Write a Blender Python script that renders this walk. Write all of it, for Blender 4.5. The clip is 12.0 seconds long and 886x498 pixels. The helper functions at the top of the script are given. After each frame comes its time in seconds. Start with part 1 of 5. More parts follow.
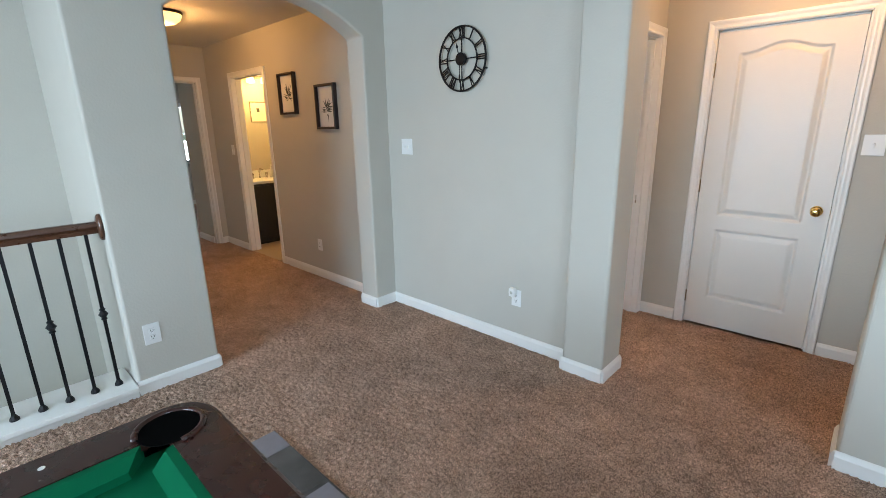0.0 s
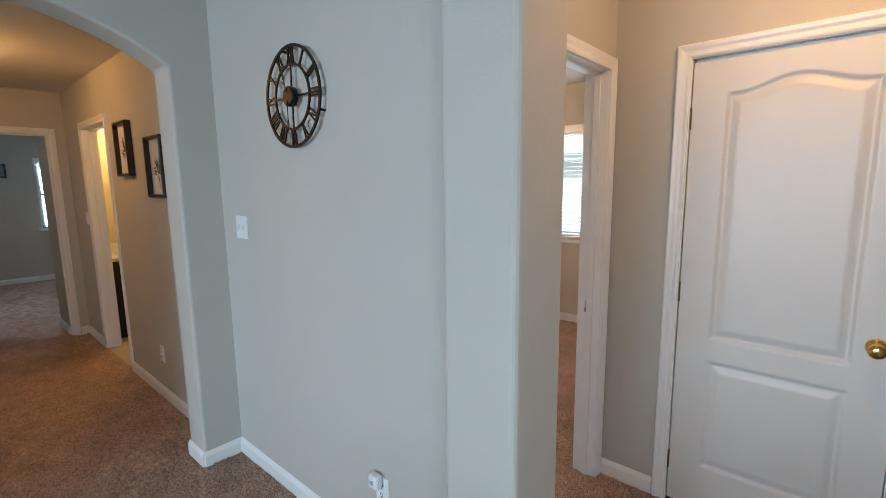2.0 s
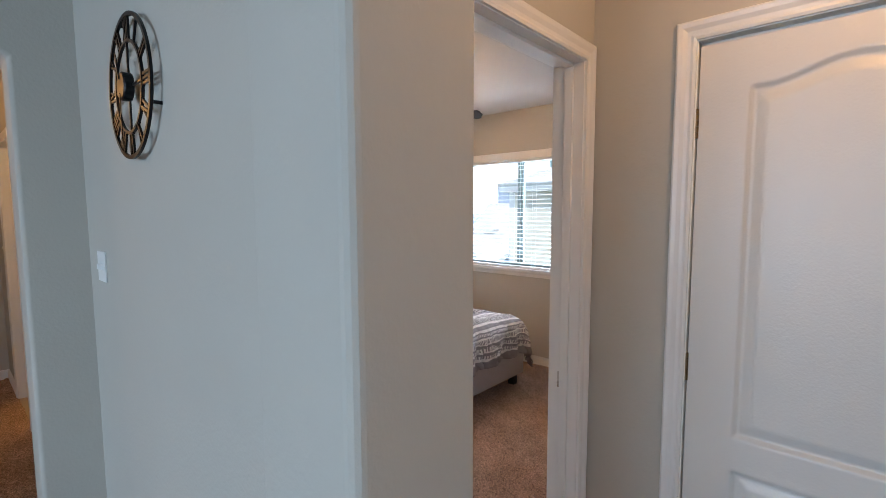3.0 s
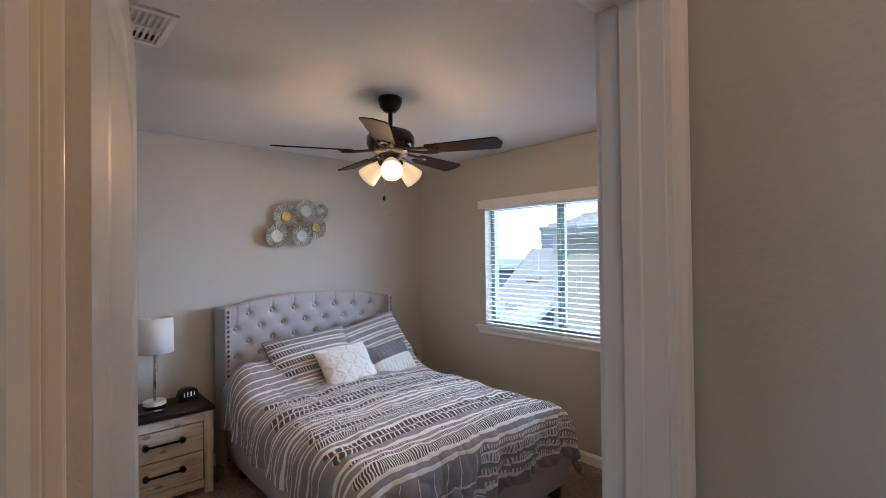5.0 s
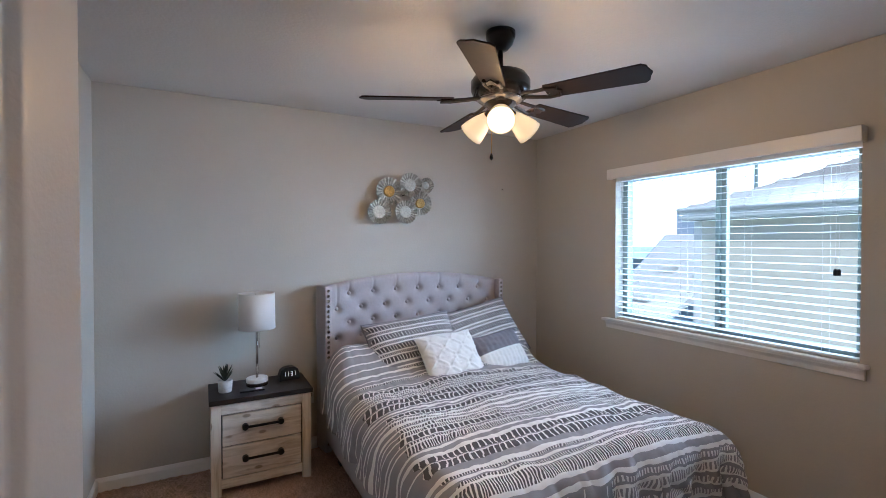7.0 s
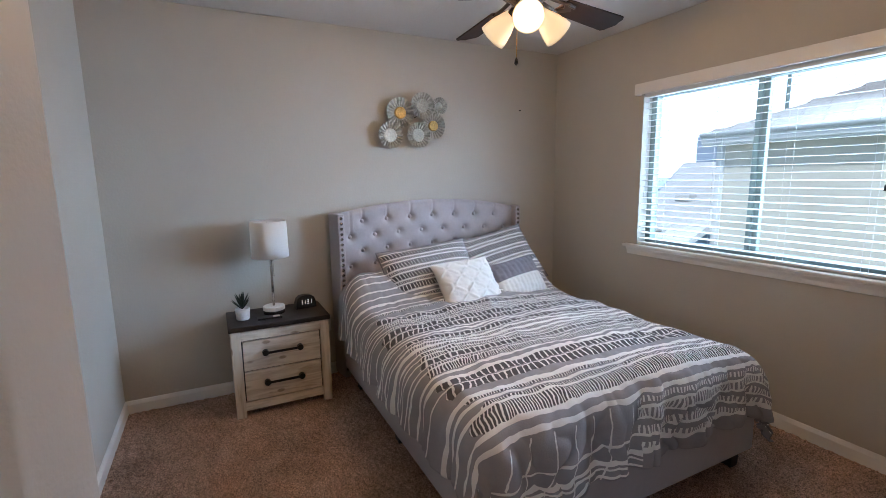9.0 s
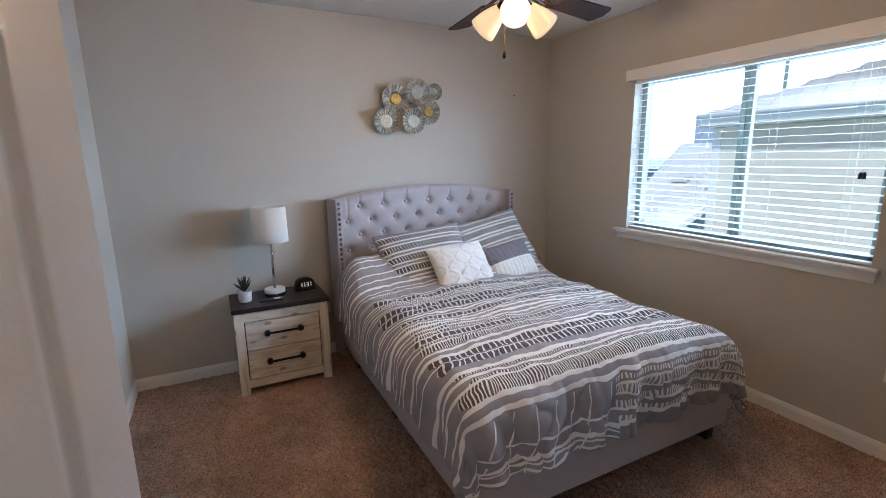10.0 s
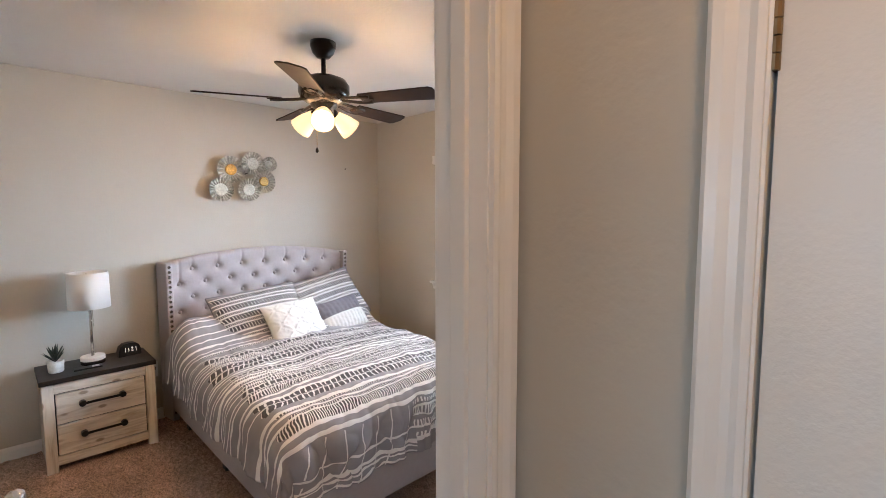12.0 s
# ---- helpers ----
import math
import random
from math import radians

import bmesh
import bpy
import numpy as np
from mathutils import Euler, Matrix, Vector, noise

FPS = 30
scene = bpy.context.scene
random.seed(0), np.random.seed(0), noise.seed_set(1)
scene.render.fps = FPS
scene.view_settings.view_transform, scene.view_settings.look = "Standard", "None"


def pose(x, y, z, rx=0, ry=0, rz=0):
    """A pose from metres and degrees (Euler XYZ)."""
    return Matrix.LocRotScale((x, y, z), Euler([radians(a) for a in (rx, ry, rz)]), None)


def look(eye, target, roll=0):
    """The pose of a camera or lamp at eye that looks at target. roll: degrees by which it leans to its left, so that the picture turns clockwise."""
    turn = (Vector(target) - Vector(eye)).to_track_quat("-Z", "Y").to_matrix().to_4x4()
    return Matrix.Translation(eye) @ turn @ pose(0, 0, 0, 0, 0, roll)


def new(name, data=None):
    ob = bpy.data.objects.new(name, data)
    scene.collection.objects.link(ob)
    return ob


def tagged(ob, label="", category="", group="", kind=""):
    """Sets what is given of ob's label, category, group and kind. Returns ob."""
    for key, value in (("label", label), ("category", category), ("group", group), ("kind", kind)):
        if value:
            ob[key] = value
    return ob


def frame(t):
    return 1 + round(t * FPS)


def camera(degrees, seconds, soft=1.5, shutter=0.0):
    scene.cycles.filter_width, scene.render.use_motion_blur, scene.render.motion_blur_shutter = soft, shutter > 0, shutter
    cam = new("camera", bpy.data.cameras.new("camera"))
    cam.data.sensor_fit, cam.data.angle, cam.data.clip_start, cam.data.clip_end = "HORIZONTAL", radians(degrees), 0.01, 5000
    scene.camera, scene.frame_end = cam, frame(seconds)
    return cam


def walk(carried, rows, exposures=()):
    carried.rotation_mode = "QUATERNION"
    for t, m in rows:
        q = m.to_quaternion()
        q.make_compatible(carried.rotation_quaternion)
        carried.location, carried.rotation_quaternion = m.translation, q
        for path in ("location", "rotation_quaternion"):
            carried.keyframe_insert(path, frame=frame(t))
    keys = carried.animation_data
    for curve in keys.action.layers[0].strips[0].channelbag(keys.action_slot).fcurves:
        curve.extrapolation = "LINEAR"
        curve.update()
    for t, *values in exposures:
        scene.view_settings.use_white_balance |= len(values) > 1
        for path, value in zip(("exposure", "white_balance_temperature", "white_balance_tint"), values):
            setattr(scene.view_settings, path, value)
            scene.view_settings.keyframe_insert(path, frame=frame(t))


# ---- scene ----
cam = camera(88.4, 12.0, 0.8)
PATH = [
    (0, (0.052, 2.303, 1.484), (-1.275, 3.706, 0.964), -1.0),
    (0.5, (-0.016, 2.658, 1.53), (-1.331, 4.083, 1.042), -0.9),
    (1, (-0.128, 2.992, 1.532), (-1.441, 4.44, 1.107), -0.9),
    (1.5, (-0.244, 3.332, 1.565), (-1.556, 4.799, 1.211), -0.8),
    (2, (-0.306, 3.685, 1.558), (-1.615, 5.168, 1.264), -0.7),
    (2.5, (-0.392, 4.036, 1.534), (-1.706, 5.521, 1.287), -0.4),
    (3, (-0.468, 4.336, 1.551), (-1.801, 5.817, 1.380), -0.2),
    (3.2, (-0.492, 4.446, 1.565), (-1.829, 5.921, 1.404), -0.2),
    (4.8, (-0.84, 5.071, 1.64), (-2.285, 6.453, 1.645), -0.8),
    (5, (-0.884, 5.106, 1.632), (-2.365, 6.45, 1.652), -0.7),
    (5.5, (-0.997, 5.23, 1.621), (-2.577, 6.456, 1.651), -0.3),
    (6, (-1.097, 5.344, 1.578), (-2.767, 6.444, 1.613), -0.1),
    (6.5, (-1.205, 5.398, 1.56), (-2.938, 6.397, 1.576), -0.1),
    (6.7, (-1.232, 5.415, 1.561), (-2.986, 6.375, 1.565), -0.2),
    (8.3, (-1.389, 5.432, 1.498), (-3.17, 6.323, 1.311), -0.8),
    (8.5, (-1.398, 5.426, 1.496), (-3.172, 6.32, 1.267), -0.7),
    (9, (-1.393, 5.431, 1.479), (-3.159, 6.317, 1.168), -0.8),
    (9.5, (-1.373, 5.436, 1.486), (-3.13, 6.316, 1.116), -0.9),
    (10, (-1.286, 5.422, 1.525), (-3.039, 6.3, 1.128), -0.9),
    (10.5, (-1.116, 5.398, 1.561), (-2.864, 6.286, 1.167), -0.9),
    (11, (-0.958, 5.364, 1.58), (-2.682, 6.316, 1.227), -0.7),
    (11.5, (-0.841, 5.322, 1.598), (-2.472, 6.448, 1.329), -0.3),
    (12, (-0.735, 5.322, 1.619), (-2.157, 6.718, 1.452), -0.1),
]
EXPOSURES = [(0.0, 0.62, 6450, 12), (0.5, 0.58, 6450, 12), (1.0, 0.53, 6400, 13), (2.0, 0.30, 6200, 12), (3.0, 0.04, 6000, 14), (4.8, -0.64, 5700, 14), (5.5, -0.66, 5350, 12), (6.5, -0.46, 5280, 11),
             (8.5, -0.46, 5550, 11), (10.5, -0.34, 5550, 11), (11.2, -0.12, 5700, 12), (12.0, 0.20, 6150, 13)]
walk(cam, [(t, look(eye, target, roll)) for t, eye, target, roll in PATH], EXPOSURES)

# ---- world, sun and large lights ----


def sky_world():
    w = bpy.data.worlds.new("sky")
    w.use_nodes = True
    nt = w.node_tree
    sky = nt.nodes.new("ShaderNodeTexSky")
    sky.sky_type, sky.sun_disc = "NISHITA", False
    sky.sun_elevation, sky.sun_rotation = radians(52), radians(158)
    bg = nt.nodes["Background"]
    bg.inputs["Strength"].default_value = SKY
    nt.links.new(sky.outputs[0], bg.inputs["Color"])
    scene.world = w


SKY, SUN, HAZE = 0.15, 3.4, 4.6
FRONT_W, BOUNCE_W = 800.0, 110.0
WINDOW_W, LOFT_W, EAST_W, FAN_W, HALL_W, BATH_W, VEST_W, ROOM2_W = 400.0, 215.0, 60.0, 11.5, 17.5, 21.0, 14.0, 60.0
sky_world()


def lamp(name, kind, watts, color, m, size=0.1, size_y=None):
    d = bpy.data.lights.new(name, kind)
    d.energy, d.color = watts, color
    if kind == "AREA":
        d.shape, d.size, d.size_y = "RECTANGLE", size, size_y or size
    elif kind == "POINT":
        d.shadow_soft_size = size
    o = new(name, d)
    o.matrix_world = m
    return o


sun = bpy.data.lights.new("sun", "SUN")
sun.energy, sun.angle, sun.color = SUN, radians(0.5), (1.0, 0.95, 0.88)
sun_ob = new("sun", sun)
sun_ob.matrix_world = look((1.3, -3.25, 4.5), (0, 0, 0))

DAY, WARM = (0.68, 0.84, 1.0), (1.0, 0.50, 0.15)
lamp("sky_daylight", "AREA", WINDOW_W, DAY, look((-1.7, 10.9, 1.9), (-3.3, 8.3, 1.5)), 3.0, 2.4)
lamp("sunlit_roof_daylight", "AREA", BOUNCE_W, DAY, look((-3.1, 9.35, 0.25), (-3.4, 7.2, 2.1)), 2.6, 0.6)
lamp("open_sky_daylight", "AREA", FRONT_W, DAY, look((-2.3, 12.7, 4.1), (-3.2, 8.3, 1.5)), 5.0, 1.7)
lamp("loft_window_daylight", "AREA", LOFT_W, (0.61, 0.82, 1.0), look((-1.2, -1.68, 1.5), (-0.8, 1.4, -0.6)), 2.8, 1.45)
lamp("east_window_daylight", "AREA", EAST_W, (0.58, 0.80, 1.0), look((2.98, 1.6, 1.75), (0.2, 3.2, 0.0)), 2.2, 1.7)
lamp("room_daylight", "AREA", ROOM2_W, DAY, look((-10.32, 5.35, 1.42), (-7.0, 4.9, 0.9)), 0.72, 1.04)


# ---- materials ----
def mat(name, color, rough=0.6, metal=0.0, vary=0.06, scale=3.0, bump=0.0, bump_scale=200.0, spec=0.5, big=0.8, grime=0.0):
    m = bpy.data.materials.new(name)
    m.use_nodes = True
    nt = m.node_tree
    b = nt.nodes["Principled BSDF"]
    b.inputs["Roughness"].default_value, b.inputs["Metallic"].default_value = rough, metal
    b.inputs["Specular IOR Level"].default_value = spec
    tc = nt.nodes.new("ShaderNodeTexCoord")
    n1 = nt.nodes.new("ShaderNodeTexNoise")
    n1.inputs["Scale"].default_value, n1.inputs["Detail"].default_value = scale, 6
    n2 = nt.nodes.new("ShaderNodeTexNoise")
    n2.inputs["Scale"].default_value, n2.inputs["Detail"].default_value = big, 3
    for n in (n1, n2):
        nt.links.new(tc.outputs["Object"], n.inputs["Vector"])
    add = nt.nodes.new("ShaderNodeMath")
    add.operation = "ADD"
    nt.links.new(n1.outputs["Fac"], add.inputs[0])
    nt.links.new(n2.outputs["Fac"], add.inputs[1])
    mr = nt.nodes.new("ShaderNodeMapRange")
    mr.inputs["From Min"].default_value, mr.inputs["From Max"].default_value = 0.6, 1.4
    mr.inputs["To Min"].default_value, mr.inputs["To Max"].default_value = 1 - vary, 1 + vary
    nt.links.new(add.outputs[0], mr.inputs["Value"])
    hsv = nt.nodes.new("ShaderNodeHueSaturation")
    hsv.inputs["Color"].default_value = (*color, 1)
    nt.links.new(mr.outputs[0], hsv.inputs["Value"])
    nt.links.new(hsv.outputs[0], b.inputs["Base Color"])
    rr = nt.nodes.new("ShaderNodeMapRange")
    rr.inputs["To Min"].default_value, rr.inputs["To Max"].default_value = max(rough - 0.08, 0.03), min(rough + 0.08, 1)
    nt.links.new(n1.outputs["Fac"], rr.inputs["Value"])
    nt.links.new(rr.outputs[0], b.inputs["Roughness"])
    if bump:
        n3 = nt.nodes.new("ShaderNodeTexNoise")
        n3.inputs["Scale"].default_value, n3.inputs["Detail"].default_value = bump_scale, 3
        nt.links.new(tc.outputs["Object"], n3.inputs["Vector"])
        bp = nt.nodes.new("ShaderNodeBump")
        bp.inputs["Strength"].default_value, bp.inputs["Distance"].default_value = 1.0, bump
        nt.links.new(n3.outputs["Fac"], bp.inputs["Height"])
        nt.links.new(bp.outputs[0], b.inputs["Normal"])
    return m


def glow(name, color, strength, base=(0.9, 0.88, 0.82)):
    m = mat(name, base, 0.35)
    b = m.node_tree.nodes["Principled BSDF"]
    b.inputs["Emission Color"].default_value = (*color, 1)
    b.inputs["Emission Strength"].default_value = strength
    return m


def glass_mat():
    m = mat("window_glass", (0.9, 0.95, 0.95), 0.03)
    b = m.node_tree.nodes["Principled BSDF"]
    b.inputs["Transmission Weight"].default_value = 1.0
    b.inputs["IOR"].default_value = 1.01
    return m


def carpet_mat():
    m = mat("carpet", (0.30, 0.215, 0.165), 0.95, vary=0.30, scale=7, bump=0.003, bump_scale=320, spec=0.1, big=1.9)
    nt = m.node_tree
    hsv = next(n for n in nt.nodes if n.type == "HUE_SAT")
    tc = next(n for n in nt.nodes if n.type == "TEX_COORD")
    vo = nt.nodes.new("ShaderNodeTexVoronoi")
    vo.inputs["Scale"].default_value = 210
    nt.links.new(tc.outputs["Object"], vo.inputs["Vector"])
    ramp = nt.nodes.new("ShaderNodeValToRGB")
    e = ramp.color_ramp.elements
    e[0].position, e[0].color = 0.0, (0.115, 0.073, 0.054, 1)
    e[1].position, e[1].color = 1.0, (0.72, 0.495, 0.375, 1)
    nt.links.new(vo.outputs["Color"], ramp.inputs["Fac"])
    nt.links.new(ramp.outputs[0], hsv.inputs["Color"])
    return m


def stripe_mat(name, pattern, white=(0.88, 0.86, 0.83), grey=(0.34, 0.325, 0.335), shift=0.0, inside=9.0, seam=-9.0, coarse=32.0):
    """Woven stripes from the cloth's own UV, in metres: u along the stripes, v across them."""
    m = mat(name, grey, 0.9, vary=0.12, scale=14, spec=0.15, big=2.5)
    nt = m.node_tree
    b = nt.nodes["Principled BSDF"]
    hsv = next(n for n in nt.nodes if n.type == "HUE_SAT")
    L = nt.links.new
    span = pattern["span"]

    def math1(op, a, bb=None, c=None):
        n = nt.nodes.new("ShaderNodeMath")
        n.operation = op
        for i, v in enumerate((a, bb, c)):
            if v is None:
                continue
            if isinstance(v, (int, float)):
                n.inputs[i].default_value = v
            else:
                L(v, n.inputs[i])
        return n.outputs[0]

    uv = nt.nodes.new("ShaderNodeUVMap")
    sep = nt.nodes.new("ShaderNodeSeparateXYZ")
    L(uv.outputs[0], sep.inputs[0])
    wob = nt.nodes.new("ShaderNodeTexNoise")
    wob.inputs["Scale"].default_value = 7
    L(uv.outputs[0], wob.inputs["Vector"])
    wav = nt.nodes.new("ShaderNodeTexNoise")
    wav.inputs["Scale"].default_value = 70
    L(uv.outputs[0], wav.inputs["Vector"])
    w0 = math1("SUBTRACT", wob.outputs["Fac"], 0.5)
    v = math1("ADD", sep.outputs[1], math1("MULTIPLY", w0, 0.003))
    v = math1("ADD", v, math1("MULTIPLY", math1("SUBTRACT", wav.outputs["Fac"], 0.5), 0.0035))
    f = math1("DIVIDE", math1("ADD", v, shift), span)

    def ramp(stripes, k=1.0):
        """1 inside the stripes, each narrowed about its middle to a share k."""
        stripes = [((a + z) / 2 - (z - a) / 2 * k, (a + z) / 2 + (z - a) / 2 * k) for a, z in stripes]
        out = None
        for first in range(0, len(stripes), 14):
            n = nt.nodes.new("ShaderNodeValToRGB")
            cr = n.color_ramp
            cr.interpolation = "CONSTANT"
            cr.elements.remove(cr.elements[1])
            cr.elements[0].position, cr.elements[0].color = 0, (0, 0, 0, 1)
            for a, z in stripes[first:first + 14]:
                cr.elements.new(max(a / span, 0.0005)).color = (1, 1, 1, 1)
                cr.elements.new(min(z / span, 0.9995)).color = (0, 0, 0, 1)
            L(f, n.inputs["Fac"])
            out = n.outputs[0] if out is None else math1("MAXIMUM", out, n.outputs[0])
        return out

    def dashes(freq, share):
        slant = math1("ADD", sep.outputs[0], math1("ADD", math1("MULTIPLY", sep.outputs[1], 0.25), math1("MULTIPLY", wob.outputs["Fac"], 0.05)))
        slant = math1("ADD", slant, math1("MULTIPLY", wav.outputs["Fac"], 0.005))
        return math1("LESS_THAN", math1("FRACT", math1("MULTIPLY", slant, freq)), share)

    near = math1("LESS_THAN", sep.outputs[0], seam)
    far = math1("SUBTRACT", 1.0, near)
    middle = math1("LESS_THAN", math1("ABSOLUTE", math1("ADD", sep.outputs[0], math1("MULTIPLY", w0, 0.3))), inside)
    mask = ramp(pattern["lines"], 0.78)
    dark = None
    for key, freq, share, where in (("small", 72.0, 0.40, middle), ("big", coarse, 0.25, middle), ("far_small", 64.0, 0.46, far), ("tall", 10.0, 0.055, math1("MULTIPLY", near, middle))):
        if key not in pattern:
            continue
        row = math1("MULTIPLY", ramp(pattern[key]), where)
        bar = dashes(freq, share)
        mask = math1("MAXIMUM", mask, math1("MULTIPLY", row, bar))
        if key not in ("tall", "far_small"):
            gap = math1("MULTIPLY", row, math1("SUBTRACT", 1.0, bar))
            dark = gap if dark is None else math1("MAXIMUM", dark, gap)
    for key, where in (("far_lines", far), ("near_lines", near)):
        if key in pattern:
            mask = math1("MAXIMUM", mask, math1("MULTIPLY", ramp(pattern[key]), where))
    mix1 = nt.nodes.new("ShaderNodeMix")
    mix1.data_type = "RGBA"
    mix1.inputs["A"].default_value, mix1.inputs["B"].default_value = (*grey, 1), (grey[0] * 0.34, grey[1] * 0.33, grey[2] * 0.33, 1)
    L(dark, mix1.inputs["Factor"])
    mix = nt.nodes.new("ShaderNodeMix")
    mix.data_type = "RGBA"
    mix.inputs["B"].default_value = (*white, 1)
    L(mix1.outputs["Result"], mix.inputs["A"])
    L(mask, mix.inputs["Factor"])
    L(mix.outputs["Result"], hsv.inputs["Color"])
    ru = nt.nodes.new("ShaderNodeTexNoise")
    ru.inputs["Scale"].default_value = 160
    L(uv.outputs[0], ru.inputs["Vector"])
    h = math1("ADD", math1("MULTIPLY", mask, 0.7), math1("MULTIPLY", ru.outputs["Fac"], 0.5))
    bp = nt.nodes.new("ShaderNodeBump")
    bp.inputs["Strength"].default_value, bp.inputs["Distance"].default_value = 0.8, 0.004
    L(h, bp.inputs["Height"])
    L(bp.outputs[0], b.inputs["Normal"])
    return m


# where the white lines and the dashed rows lie across the cloth, in metres
DUVET = {"span": 2.30,
         "lines": [(0.02, 0.03), (0.06, 0.07), (0.10, 0.11), (0.16, 0.172), (0.20, 0.21), (0.25, 0.262), (0.30, 0.31), (0.335, 0.345), (0.43, 0.442), (0.46, 0.47), (0.53, 0.545), (0.56, 0.572), (0.588, 0.602), (0.62, 0.633),
                   (0.65, 0.662), (0.730, 0.738), (0.81, 0.824), (0.842, 0.855), (0.875, 0.888), (0.93, 0.945), (0.96, 0.972), (1.0, 1.03), (1.05, 1.075), (1.10, 1.112), (1.135, 1.147), (1.19, 1.204), (1.225, 1.238),
                   (1.285, 1.315), (1.335, 1.36), (1.42, 1.432), (1.54, 1.57), (1.59, 1.62), (1.65, 1.665), (1.74, 1.76), (1.785, 1.803)],
         "small": [(0.345, 0.37), (0.546, 0.559), (0.573, 0.587), (0.603, 0.619), (0.634, 0.649), (0.946, 0.959), (0.973, 0.998), (1.031, 1.049), (1.076, 1.098), (1.113, 1.134), (1.205, 1.224), (1.239, 1.28), (1.571, 1.589),
                   (1.621, 1.649), (1.667, 1.735)],
         "big": [(0.474, 0.526), (0.666, 0.727), (0.741, 0.806), (0.890, 0.927), (1.150, 1.187), (1.364, 1.417), (1.437, 1.50)],
         "far_small": [(1.806, 1.832), (1.850, 1.872), (1.90, 1.925), (1.955, 1.975)],
         "far_lines": [(1.833, 1.849), (1.873, 1.885), (1.926, 1.936), (1.976, 1.988), (2.056, 2.068)],
         "near_lines": [(1.925, 1.934), (1.985, 1.995), (2.010, 2.018), (2.034, 2.044), (2.058, 2.068)],
         "tall": [(1.806, 2.10)]}
SHAM = {"span": 0.50,
        "lines": [(0.03, 0.042), (0.062, 0.080), (0.100, 0.112), (0.128, 0.146), (0.186, 0.200), (0.216, 0.230), (0.270, 0.284), (0.300, 0.316), (0.362, 0.376), (0.392, 0.404), (0.448, 0.458)],
        "small": [(0.081, 0.099), (0.201, 0.215), (0.285, 0.299), (0.377, 0.391)],
        "big": [(0.147, 0.185), (0.231, 0.269), (0.318, 0.360), (0.405, 0.446)]}

M_WALL = mat("wall_paint", (0.512, 0.487, 0.430), 0.75, vary=0.03, scale=5, bump=0.0011, bump_scale=75, spec=0.3)
M_CEIL = mat("ceiling_paint", (0.66, 0.645, 0.62), 0.9, vary=0.02, scale=5, bump=0.002, bump_scale=60, spec=0.2)
M_TRIM = mat("white_trim_paint", (0.80, 0.79, 0.76), 0.32, vary=0.02, scale=6, bump=0.0003, bump_scale=60)
M_DOOR = mat("white_door_paint", (0.71, 0.685, 0.64), 0.38, vary=0.02, scale=7, bump=0.0006, bump_scale=140)
M_CARPET = carpet_mat()
M_BLACK = mat("black_metal", (0.012, 0.012, 0.013), 0.4, 0.6, vary=0.2)
M_IRON = mat("black_iron", (0.02, 0.02, 0.022), 0.45, 0.7, vary=0.2)
M_WOODRAIL = mat("stained_wood", (0.085, 0.034, 0.017), 0.3, vary=0.3, scale=30, bump=0.0005)
M_BRASS = mat("brass", (0.80, 0.56, 0.20), 0.18, 1.0, vary=0.05)
M_NICKEL = mat("satin_nickel", (0.55, 0.52, 0.48), 0.25, 1.0, vary=0.05)
M_NAIL = mat("pewter_nailhead", (0.34, 0.31, 0.29), 0.25, 1.0, vary=0.05)
M_HINGE = mat("aged_hinge_metal", (0.30, 0.22, 0.13), 0.35, 1.0, vary=0.15, scale=40)
M_PLASTIC = mat("white_plastic", (0.78, 0.78, 0.76), 0.35, vary=0.02)
M_DARK = mat("dark_slot", (0.02, 0.02, 0.02), 0.6)
M_HOLE = mat("pocket_shadow", (0.004, 0.004, 0.004), 1.0, spec=0.0)
M_BED = mat("grey_linen", (0.445, 0.415, 0.425), 0.85, vary=0.05, scale=40, bump=0.0006, bump_scale=900, spec=0.2)
M_NSWOOD = mat("whitewashed_wood", (0.56, 0.50, 0.41), 0.6, vary=0.12, scale=8, bump=0.0008, bump_scale=40)


